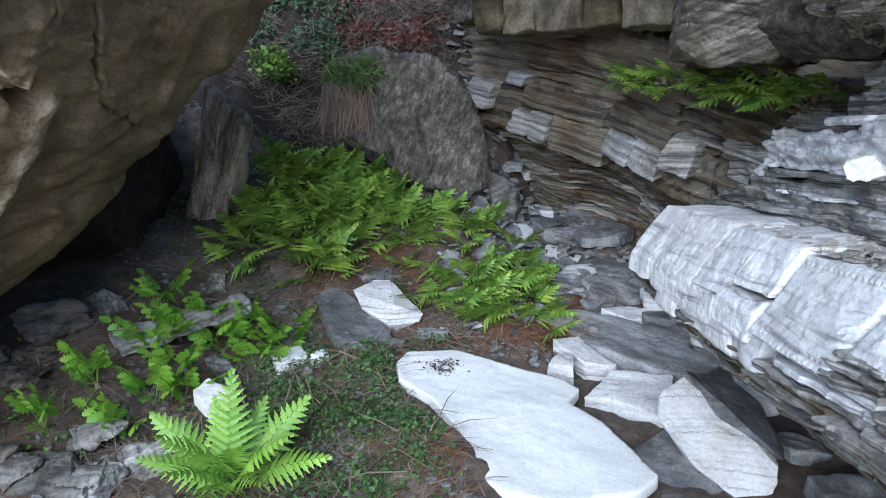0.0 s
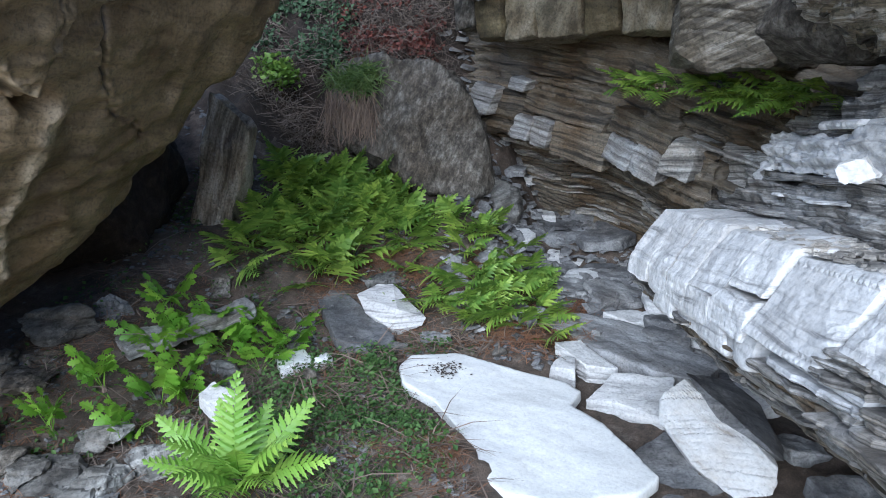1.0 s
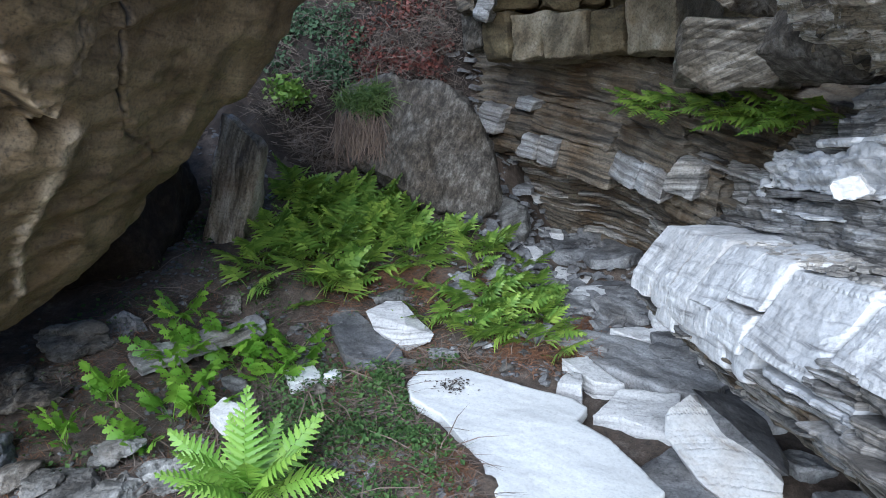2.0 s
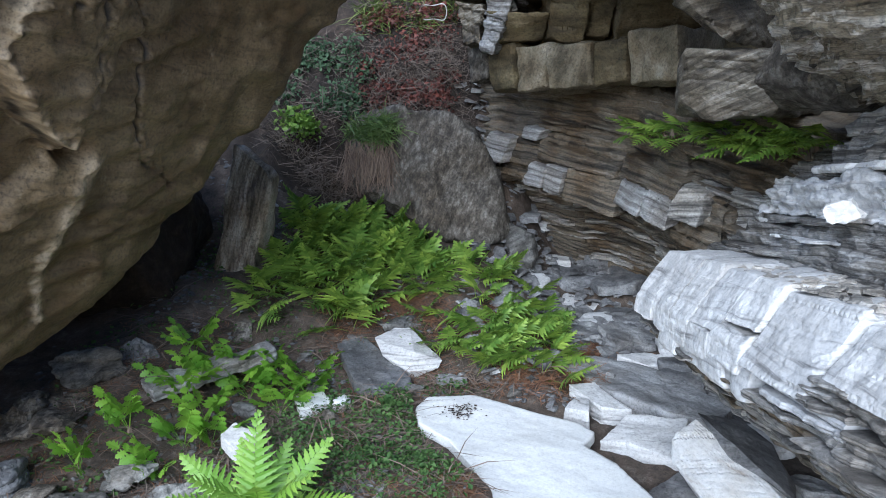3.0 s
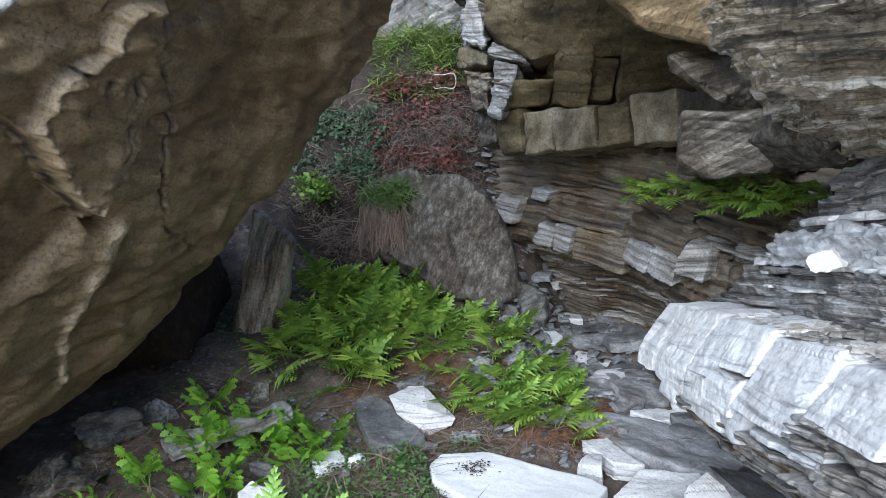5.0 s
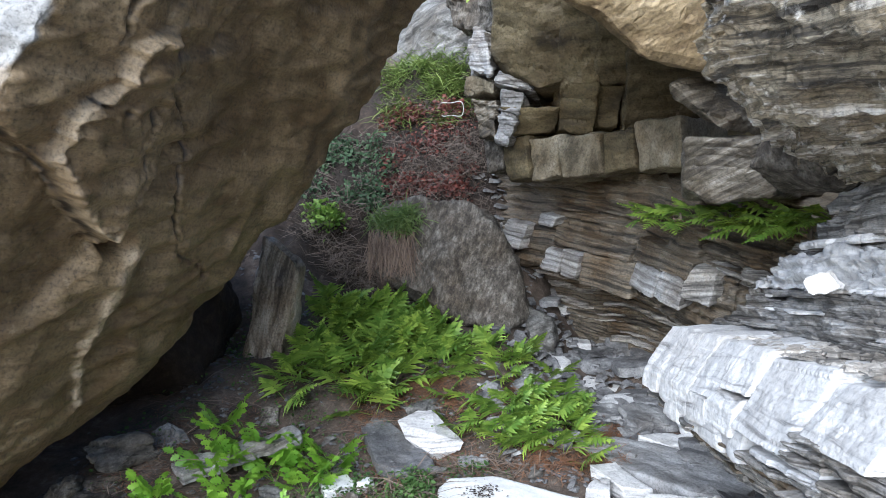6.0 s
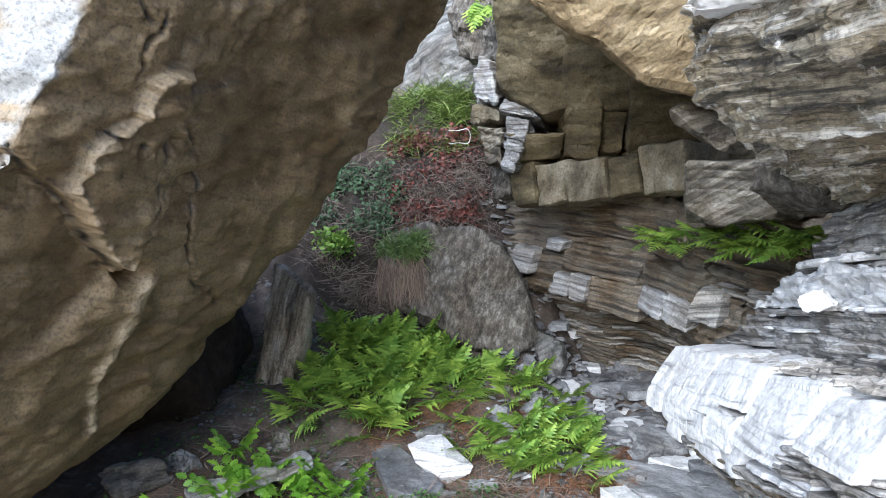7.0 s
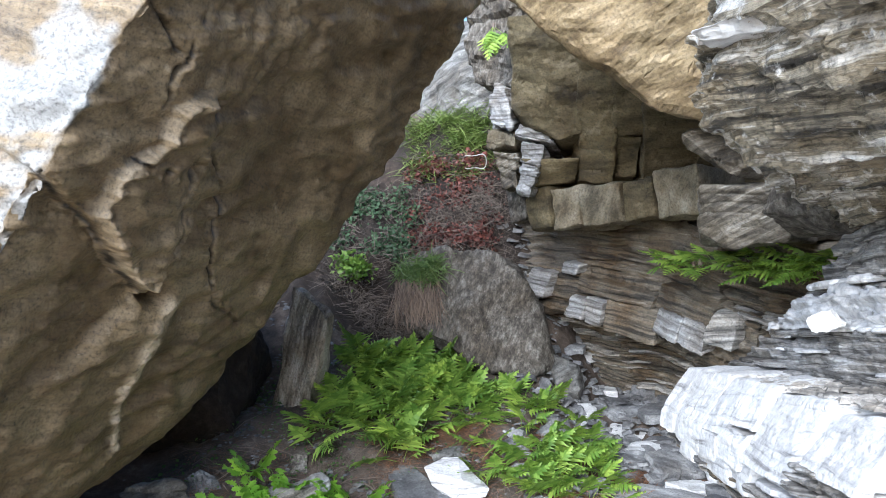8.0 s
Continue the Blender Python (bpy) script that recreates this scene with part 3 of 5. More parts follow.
bm = refined(hull([(0.03, 3.12, 2.5), (-0.35, 3.05, 1.84), (-0.68, 2.89, 1.38), (-0.95, 2.70, 1.03), (-1.50, 2.42, 0.30), (-1.72, 1.9, 0.16), (-1.86, 1.40, 0.2), (-1.27, 1.39, 1.19), (-0.98, 1.41, 1.67), (-0.74, 1.47, 2.04),
                   (-0.50, 1.51, 2.42), (-0.02, 2.95, 2.62), (-3.6, 1.25, 0.1), (-3.0, 3.0, 0.1), (-2.7, 1.55, 2.4), (-2.0, 2.9, 2.1), (-1.3, 3.0, 1.7), (-1.9, 3.0, 0.2)]), 0.07, 1)
finer(bm, 0.030, lambda p: (p[:, 0] > -1.85) & (p[:, 1] < 3.1) & (p[:, 2] < 2.5) & (p[:, 0] * 0.83 - p[:, 1] * 0.264 - p[:, 2] * 0.489 > -2.25), 1)
finer(bm, 0.0085, lambda p: np.min([along(p, c)[0] for c in CRACKS + [LIP, SEAM]], axis=0) < 0.032, 1)
finer(bm, 0.018, lambda p: (along(p, RIDGE)[0] < 0.16) | (np.linalg.norm(p - (-0.60, 1.95, 2.02), axis=1) < 0.28), 1)
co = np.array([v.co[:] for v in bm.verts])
# pale crust on the sunward side, with the sun's brightness put into its colour
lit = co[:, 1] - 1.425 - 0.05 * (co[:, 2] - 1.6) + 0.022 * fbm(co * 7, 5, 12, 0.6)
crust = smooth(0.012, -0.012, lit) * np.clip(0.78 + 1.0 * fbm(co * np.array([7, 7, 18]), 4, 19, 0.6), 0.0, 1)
joint = np.clip(1.5 - np.min([along(wobbled(co), c)[0] for c in CRACKS], axis=0) / 0.006, 0, 1)
veins_and_lit_lip = weathered(bm, 0.010, 4.2, 2, None, boulder_relief, 6)
put("boulder", bm, M_BOULDER, "huge leaning grey-brown boulder with cracks and a pale seam", "boulder", veins_and_lit_lip=veins_and_lit_lip, crust=crust, joint=joint, smoothed=True)

# ---- cliff on the open side ----
bm = refined(hull([(1.45, -4, -0.6), (1.5, 3.2, -0.3), (1.6, 3.2, 2.3), (1.6, -4, 2.0), (6, -4, -0.6), (6, 4, -0.6), (6, 4, 3.6), (6, -4, 3.6)]), 0.3, 1)
weathered(bm, 0.16, 0.8, 4, ((0, 0.1, 1), 0.22, 0.07), None, 6)
cliff = put("cliff_right", bm, M_SCHIST, "layered grey schist cliff with a pale projecting ledge", "cliff", "structure")

TILT = 0.11  # the beds rise towards the open side


def bed(name, y0, y1, z0, z1, xa, xb, deep, mat, seed, size=0.014, amp=0.006, beds=None, label="", taper=0.0, rounds=2, freq=9.0):
    """A piece of a bed of the ledge: xa and xb are the front's bottom and top."""
    rng = random.Random(seed)
    cs = []
    for y, k in ((y0, 1), (y1, -1)):
        for x, z in ((xa, z0), (xb, z1), (xa + deep, z0), (xa + deep, z1)):
            j = lambda a: rng.uniform(-a, a)
            cs.append((x + j(0.008) + (taper if k < 0 else 0), y + j(0.012), z - TILT * (y - 1.3) + j(0.006)))
    bm = refined(hull(cs), size, rounds)
    weathered(bm, amp, freq, seed, beds)
    return put(name, bm, mat, label, parent=cliff, smoothed=False)


LAYER = (0, TILT, 1)
# pale blocks of the ledge
def front(level, y):
    """Where the ledge's face stands at a level of the bedding."""
    return float(np.interp(level, [0.82, 0.87, 0.985], [0.474, 0.48, 0.56])) - 0.036 * (y - 1.45)


for i, (y0, y1, z0, z1, lean) in enumerate([
        (1.655, 1.80, 0.825, 0.985, 0.10), (1.532, 1.653, 0.815, 0.985, 0.22), (1.402, 1.530, 0.815, 0.984, 0.20), (1.262, 1.400, 0.87, 0.983, -0.10), (1.135, 1.260, 0.895, 0.980, 0.05),
        (1.282, 1.400, 0.81, 0.867, 0.10), (1.13, 1.276, 0.82, 0.892, -0.15)]):
    rng = random.Random(80 + i)
    out = rng.uniform(-0.003, 0.003)
    cs = [(front(z, y) + out + rng.uniform(-0.003, 0.003), y + lean * (z - 0.9) * (1 if 1.14 < y < 1.79 else 0.4), z - TILT * (y - 1.3)) for y in (y0, y1) for z in ((z0, 0.87, z1) if z0 < 0.86 else (z0, z1))]
    cs += [(0.95, y, z - TILT * (y - 1.3)) for y in (y0, y1) for z in (z0, z1)]
    bm = refined(hull(cs), 0.03, 0)
    finer(bm, 0.0085, lambda p: p[:, 0] < 0.64, 2)
    at = np.array([v.co[:] for v in bm.verts])
    level = at[:, 2] + TILT * (at[:, 1] - 1.3)
    edge = np.minimum(np.minimum(at[:, 1] - lean * (level - 0.9) - (y0 if y0 > 1.14 else 1.0), y1 - at[:, 1] + lean * (level - 0.9)), level - z0 if z0 > 0.86 else z1 - level if z1 < 0.90 else 1.0)
    dirt = smooth(0.004, 0.0005, edge + 0.003 * vnoise(at * 25, 7)) * (0.4 + 0.4 * vnoise(at * 12, 8))
    weathered(bm, 0.0035, 16.0, 20, (LAYER, 0.03, 0.002), None, 6)
    put("rock_block", bm, M_PALE, "", parent=cliff, joint=dirt)
for i, (y0, y1, z0, z1, xa, xb) in enumerate([
        (0.90, 1.131, 0.838, 0.976, 0.486, 0.566), (0.66, 0.897, 0.872, 0.968, 0.505, 0.575), (0.40, 0.677, 0.89, 0.92, 0.54, 0.59)]):
    bed("rock_block", y0, y1, z0, z1, xa, xb, 0.5, M_PALE, 20 + i, 0.014, 0.005, (LAYER, 0.035, 0.003), rounds=1)
# small rounded blocks under them
for i, (y0, y1) in enumerate([(1.46, 1.58), (1.33, 1.455), (1.21, 1.325), (1.09, 1.205)]):
    bed("rock_block", y0, y1, 0.785, 0.832, 0.475 + 0.006 * i, 0.48 + 0.006 * i, 0.4, M_PALE, 40 + i, 0.012, 0.005, None, rounds=2)
# thin layers under the ledge
rng = random.Random(3)
z = 0.797
for i in range(13):
    h = rng.uniform(0.006, 0.013)
    x = 0.484 + 0.009 * i + rng.uniform(-0.006, 0.006)
    a, b = 0.25, 1.88 - 0.025 * i + rng.uniform(-0.05, 0.05)
    cuts = [a, rng.uniform(0.7, 1.0), rng.uniform(1.15, 1.5), b]
    for c, d in zip(cuts[:-1], cuts[1:]):
        k = rng.uniform(-0.006, 0.006)
        lamina([(x + 0.06 * (1.3 - c) * 0.4 + k, c), (x + k, d - 0.004)], z - h + 0.001, z, 0.4, rng.choice([M_BANDS, M_BANDS, M_SCHIST, M_WALL]), 60 + 5 * i + int(10 * c), cliff, -TILT, 1.3, 0.009, 0.01)
    z -= h
# thin layers that thicken towards the open side
z = 0.797
for i in range(7):
    h = rng.uniform(0.009, 0.015)
    x = 0.487 + 0.004 * i
    lamina([(x + 0.05, 0.25), (x + 0.02 + rng.uniform(-0.006, 0.006), 0.62), (x + 0.012, 0.80)], z + 0.001, z + h, 0.4, rng.choice([M_BANDS, M_BANDS, M_SCHIST]), 640 + i, cliff, -TILT, 1.3, 0.009, 0.01)
    lamina([(x + 0.012 + rng.uniform(-0.006, 0.006), 0.804), (x, 1.08 - 0.03 * i)], z + 0.001, z + h, 0.4, rng.choice([M_BANDS, M_PALE, M_BANDS]), 660 + i, cliff, -TILT, 1.3, 0.009, 0.01)
    z += h
# body behind them
bed("rock_bed", 0.3, 1.80, 0.66, 0.96, 0.66, 0.60, 0.9, M_SCHIST, 75, 0.03, 0.01, (LAYER, 0.03, 0.012))
bed("rock_bed", 0.3, 1.70, 0.92, 0.96, 0.58, 0.60, 0.4, M_PALE, 76, 0.022, 0.007, (LAYER, 0.012, 0.004))
# rough bedded slope above the ledge
def slope_relief(seed, fine=0.010):
    """Broken lines along the bedding: thin plates that stand proud, with ragged ends."""
    def relief(co):
        level = co[:, 2] + TILT * (co[:, 1] - 1.3) + 0.02 * fbm(co * 2.2, 3, seed)
        q = np.stack([co[:, 0] * 4, co[:, 1] * 4, level * 70], 1)
        r = np.stack([co[:, 0] * 9, co[:, 1] * 9, level * 24], 1)
        return fine * fbm(q, 4, seed + 1, 0.6) - 1.4 * fine * np.abs(fbm(r, 4, seed + 2, 0.55)), None
    return relief


for i, (corners, mat, thick) in enumerate([
        ([(0.70, 0.25, 0.97), (0.69, 1.95, 0.97), (0.74, 1.78, 1.07), (0.75, 0.25, 1.09)], M_BANDS, 0.028),
        ([(0.745, 0.25, 1.075), (0.74, 1.80, 1.075), (0.775, 1.60, 1.17), (0.775, 0.25, 1.17)], M_PALE, 0.034),
        ([(0.77, 0.25, 1.16), (0.775, 1.62, 1.16), (0.83, 1.50, 1.26), (0.83, 0.25, 1.26)], M_BANDS, 0.030),
        ([(0.82, 0.25, 1.25), (0.83, 1.54, 1.25), (0.90, 1.40, 1.38), (0.90, 0.25, 1.38)], M_SCHIST, 0.036)]):
    cs = [(x, y, z - TILT * (y - 1.3)) for x, y, z in corners] + [(1.5, y, z - TILT * (y - 1.3)) for _, y, z in corners]
    bm = refined(hull(cs), 0.05, 1)
    finer(bm, 0.013, lambda p: (p[:, 0] < 0.94) & (p[:, 1] > 0.55), 0)
    weathered(bm, 0.010, 8.0, 310 + i, (LAYER, thick, 0.016), slope_relief(320 + 5 * i, 0.012), 6)
    put("rock_bed", bm, mat, parent=cliff, smoothed=True)
for i in range(16):
    level = rng.uniform(0.99, 1.33)
    x = float(np.interp(level, [0.984, 1.09, 1.20, 1.36], [0.69, 0.745, 0.785, 0.89])) - rng.uniform(0.0, 0.012)
    far = float(np.interp(level, [0.984, 1.09, 1.20, 1.36], [1.9, 1.74, 1.52, 1.4]))
    c = rng.uniform(0.45, far - 0.3)
    lamina([(x + 0.03, c), (x, c + 0.12), (x + 0.03, min(far, c + rng.uniform(0.25, 0.6)))], level, level + rng.uniform(0.006, 0.018), 0.3, rng.choice([M_PALE, M_BANDS, M_BANDS]), 340 + i, cliff, -TILT, 1.3, 0.012, 0.008)
# pale slabs between the ledge and the ferns
for i, (cs, mat) in enumerate([
        ([(1.02, 2.50, 0.85), (1.06, 2.50, 1.02), (1.16, 2.52, 1.05), (1.18, 2.20, 1.05), (1.12, 2.05, 1.04), (1.10, 2.1, 0.85), (1.6, 2.9, 0.9), (1.6, 2.9, 1.12), (1.6, 1.9, 0.9), (1.6, 1.9, 1.1)], M_PALE),
        ([(1.14, 2.55, 1.05), (1.22, 2.55, 1.12), (1.16, 2.0, 1.10), (1.10, 1.85, 1.05), (1.6, 2.8, 1.05), (1.6, 2.8, 1.2), (1.6, 1.8, 1.05), (1.6, 1.8, 1.2)], M_BANDS),
        ([(0.98, 2.35, 0.86), (1.0, 2.30, 0.95), (0.98, 1.95, 0.99), (0.92, 1.90, 0.90), (1.5, 2.5, 0.86), (1.5, 2.5, 0.97), (1.5, 1.9, 0.9), (1.5, 1.9, 1.0)], M_BANDS)]):
    bm = refined(hull(cs), 0.05, 1)
    finer(bm, 0.015, lambda p: p[:, 0] < 1.3, 0)
    weathered(bm, 0.014, 8.0, 360 + i, (LAYER, 0.035, 0.018), slope_relief(370 + 5 * i, 0.014), 6)
    put("rock_bed", bm, mat, parent=cliff, smoothed=True)
# overhanging dark block
def streaks(co):
    q = np.stack([co[:, 0] * 5, co[:, 1] * 5, (0.09 * co[:, 0] + 0.99 * co[:, 2]) * 45], 1)
    chips = np.stack([co[:, 0] * 12, co[:, 1] * 12, (0.09 * co[:, 0] + 0.99 * co[:, 2]) * 30], 1)
    return 0.020 * fbm(q, 4, 71, 0.6) - 0.014 * np.abs(fbm(chips, 3, 73, 0.55)), None



bm = refined(hull([(0.46, 1.12, 1.51), (0.38, 0.88, 1.66), (0.62, 1.28, 1.43), (0.88, 1.5, 1.29), (0.84, 1.1, 1.32), (0.80, 0.6, 1.40), (0.62, 0.3, 1.6), (0.44, 0.5, 1.85), (0.44, 0.9, 1.95), (0.6, 1.4, 2.0),
                   (1.7, 2.0, 2.2), (1.7, 0.2, 2.0), (1.7, 2.3, 1.27), (1.15, 2.3, 1.29), (1.7, 0.4, 1.3), (1.0, 2.2, 1.5)]), 0.06, 2)
finer(bm, 0.016, lambda p: (p[:, 0] < 1.0) & (p[:, 1] > 0.45) & (p[:, 1] < 1.7) & (p[:, 2] < 1.75), 1)
weathered(bm, 0.014, 7.0, 6, ((0.09, 0.0, 0.99), 0.045, 0.04), streaks, 6)
put("overhanging_block", bm, M_DARK, "dark streaked overhanging schist block", parent=cliff)
# pale rounded lip along its upper edge
bm = refined(hull([(0.37, 0.90, 1.625), (0.43, 0.85, 1.625), (0.47, 0.80, 1.62), (0.51, 0.75, 1.62), (0.38, 0.92, 1.598), (0.44, 0.87, 1.592), (0.50, 0.79, 1.587), (0.6, 1.02, 1.64), (0.7, 0.88, 1.64), (0.6, 1.02, 1.6), (0.7, 0.88, 1.6)]), 0.014, 2)
weathered(bm, 0.008, 10.0, 88, ((0.09, 0, 0.99), 0.02, 0.005))
put("rock_lip", bm, M_STREAK, "pale rounded edge", parent=cliff)
# wedge blocks behind it
for i, cs in enumerate([[(0.71, 2.45, 1.66), (0.74, 2.45, 1.68), (0.85, 2.50, 1.69), (0.97, 2.55, 1.55), (0.73, 2.50, 1.61), (0.89, 2.50, 1.50), (1.3, 3.1, 1.75), (1.3, 3.1, 1.5), (0.85, 3.0, 1.68)],
                        [(0.80, 2.62, 1.48), (0.84, 2.55, 1.48), (0.81, 2.70, 1.31), (0.89, 2.60, 1.24), (1.08, 2.50, 1.25), (1.07, 2.45, 1.35), (0.98, 2.45, 1.46), (1.6, 3.2, 1.24), (1.6, 3.2, 1.5), (0.9, 3.1, 1.25), (0.9, 3.1, 1.48)],
                        [(0.95, 2.0, 1.45), (0.92, 2.3, 1.36), (1.1, 2.5, 1.27), (1.05, 1.9, 1.28), (1.7, 2.6, 1.25), (1.7, 1.8, 1.6), (1.7, 2.6, 1.6), (1.0, 2.2, 1.6)]]):
    bm = refined(hull(cs), 0.03, 1)
    finer(bm, 0.014, lambda p: (p[:, 1] < 2.8) & (p[:, 0] < 1.25))
    weathered(bm, 0.009, 9.0, 90 + i, ((0.25, 0.1, 1), 0.035, 0.008))
    put("rock_block", bm, (M_WEDGE, M_WEDGE, M_STONE)[i], "", parent=cliff)
# golden block of the roof
bm = refined(hull([(0.2, 2.36, 2.08), (0.44, 2.24, 1.87), (0.60, 2.32, 1.71), (0.84, 2.34, 1.65), (0.02, 2.4, 2.26), (0.16, 2.15, 2.4), (0.9, 1.9, 2.4), (0.9, 2.2, 2.0), (0.5, 3.1, 2.15), (1.2, 3.0, 1.8), (1.5, 3.2, 2.5), (0.3, 3.3, 2.5), (1.5, 2.0, 2.5)]), 0.035, 2)
weathered(bm, 0.014, 6.0, 97, ((0.35, 0.1, 1), 0.03, 0.008), None, 6)
put("roof_block", bm, M_GOLD, "golden ochre block of the rock roof", parent=cliff)

# ---- cliff at the back ----
bm = refined(hull([(0.4, 5.6, 0.2), (1.55, 4.7, 0.0), (1.7, 3.6, 0.2), (0.35, 5.3, 2.4), (0.5, 4.95, 2.6), (1.7, 3.7, 2.6), (6, 3.2, -0.3), (6, 8, -0.3), (0, 8, 0), (6, 3.2, 3), (6, 8, 4), (0.2, 8, 4)]), 0.22, 1)
weathered(bm, 0.03, 3.0, 8, ((0, -0.15, 1), 0.12, 0.03))
back = put("cliff_back", bm, M_BROWN, "brown and grey bedded rock wall under an overhang", "cliff", "structure")


def wall_bed(path, z0, z1, out, mat, seed, name="rock_bed", dip=0.17, size=0.03, beds=0.035, amount=0.02):
    """A bed of the back wall along a line in plan, standing out from it."""
    pts = [Vector((x, y)) for x, y in path]
    front = [Vector((p.x - 0.8 * out, p.y - 0.6 * out)) for p in pts]
    rear = [Vector((p.x + 0.45, p.y + 0.35)) for p in pts]
    outline = [tuple(p) for p in front] + [tuple(p) for p in rear[::-1]]
    bm = refined(prism(outline, Matrix.Translation((0, 0, z1)), z1 - z0), size, 2)
    for v in bm.verts:
        v.co.z += dip * (v.co.y - 4.0)
    weathered(bm, 0.016, 5.0, seed, ((0, -dip, 1), beds, amount))
    return put(name, bm, mat, parent=back)


WALL = [(-0.05, 5.0), (0.18, 4.72), (0.36, 4.52), (0.62, 4.22), (0.90, 3.80), (0.98, 3.45), (1.18, 3.0), (1.36, 2.4), (1.5, 1.9)]
wall_bed(WALL, 0.20, 0.60, -0.36, M_WALL, 101)
wall_pts = np.array(WALL)
wall_s = np.concatenate([[0], np.cumsum(np.linalg.norm(np.diff(wall_pts, axis=0), axis=1))])


def on_wall(s, level, out):
    """A place of the back wall: s metres along it, at a level of its dipping beds, out metres in front."""
    x, y = float(np.interp(s, wall_s, wall_pts[:, 0])), float(np.interp(s, wall_s, wall_pts[:, 1]))
    return x - 0.8 * out, y - 0.6 * out, level + 0.17 * (y - 0.6 * out - 4.0)


def wall_block(s0, s1, z0, z1, outs, mat, seed, slant=0.0, size=0.018, beds=0.028):
    """A block that stands out of the beds: outs are its reach at the lower and upper corners of both ends."""
    rng = random.Random(seed)
    cs = []
    for (a, z), out in zip(((s0, z0), (s1, z0), (s0 + slant, z1), (s1 + slant, z1)), outs):
        cs += [on_wall(a + rng.uniform(-0.012, 0.012), z + rng.uniform(-0.008, 0.008), out), on_wall(a, z, -0.35)]
    bm = refined(hull(cs), size, 1)
    weathered(bm, 0.008, 8.0, seed, ((0, -0.17, 1), beds, 0.009), None, 6)
    return put("rock_block", bm, mat, parent=back)


for i, (s0, s1, z0, z1, outs, mat, slant) in enumerate([
        (0.36, 0.60, 0.86, 1.03, (0.06, 0.10, 0.03, 0.06), M_BLOCK, 0.06),
        (0.60, 0.80, 0.87, 1.02, (0.02, 0.03, 0.0, 0.01), M_WALL, 0.05),
        (0.72, 0.86, 1.04, 1.10, (0.05, 0.06, 0.04, 0.05), M_BLOCK, 0.02),
        (0.78, 0.93, 0.79, 0.91, (0.10, 0.11, 0.07, 0.08), M_BLOCK, 0.03),
        (0.935, 1.07, 0.77, 0.915, (0.09, 0.11, 0.07, 0.09), M_BLOCK, 0.03),
        (1.075, 1.47, 0.745, 0.93, (0.07, 0.05, 0.06, 0.03), M_WALL, 0.02),
        (0.82, 1.46, 0.94, 1.02, (0.05, 0.06, 0.02, 0.03), M_WALL, 0.02),
        (1.50, 1.76, 0.835, 0.965, (0.09, 0.10, 0.05, 0.06), M_BLOCK, 0.02),
        (1.765, 1.99, 0.85, 0.985, (0.09, 0.10, 0.05, 0.06), M_BLOCK, 0.03),
        (1.50, 2.02, 0.975, 1.075, (0.05, 0.06, 0.02, 0.03), M_WALL, 0.02),
        (2.01, 2.18, 0.92, 1.06, (0.10, 0.08, 0.06, 0.05), M_SCHIST, 0.04)]):
    wall_block(s0, s1, z0, z1, [out + 0.03 for out in outs], mat, 800 + i, slant)


def wall_relief(seed):
    def relief(co):
        level = co[:, 2] - 0.17 * (co[:, 1] - 4.0) + 0.03 * fbm(co * 1.8, 3, 5)
        q = np.stack([co[:, 0] * 3, co[:, 1] * 3, level * 48], 1)
        r = np.stack([co[:, 0] * 6, co[:, 1] * 6, level * 15], 1)
        steps = lattice(np.floor(level * 17 + 0.5 * fbm(co * 3, 2, seed)).astype(np.int64), np.floor(co @ np.array([1.6, -2.1, 0.9]) + 0.35 * fbm(co * 4, 3, seed + 7)).astype(np.int64), 0 * co[:, 0].astype(np.int64), seed)
        return 0.016 * fbm(q, 4, seed + 1, 0.6) - 0.022 * np.abs(fbm(r, 4, seed + 2, 0.55)) + 0.018 * steps, None
    return relief


def bedded_face(s0, s1, levels, mat, seed, size=0.019):
    """A stretch of the back wall: levels gives rows of (level, reach) from its foot to its head."""
    stops = [s0] + [v for v in wall_s if s0 < v < s1] + [s1]
    bm = bmesh.new()
    front = [[bm.verts.new(on_wall(a, z, out)) for a in stops] for z, out in levels]
    rear = [[bm.verts.new(on_wall(a, z, -0.4)) for a in stops] for z in (levels[0][0], levels[-1][0])]
    rows = [rear[0]] + front + [rear[1]]
    for lower, upper in zip(rows[:-1], rows[1:]):
        for k in range(len(stops) - 1):
            bm.faces.new((lower[k], lower[k + 1], upper[k + 1], upper[k]))
    for k in range(len(stops) - 1):
        bm.faces.new((rear[1][k], rear[1][k + 1], rear[0][k + 1], rear[0][k]))
    for k in (0, -1):
        bm.faces.new([row[k] for row in rows])
    bmesh.ops.recalc_face_normals(bm, faces=bm.faces[:])
    refined(bm, 0.09, 0)
    finer(bm, size, lambda p: p[:, 0] - 0.8 * np.interp(p[:, 1], wall_pts[::-1, 1], wall_pts[::-1, 0]) < 0.2 * np.interp(p[:, 1], wall_pts[::-1, 1], wall_pts[::-1, 0]) + 0.12, 0)
    weathered(bm, 0.010, 6.0, seed, ((0, -0.17, 1), 0.05, 0.022), wall_relief(seed), 6)
    return put("rock_bed", bm, mat, parent=back, smoothed=True)


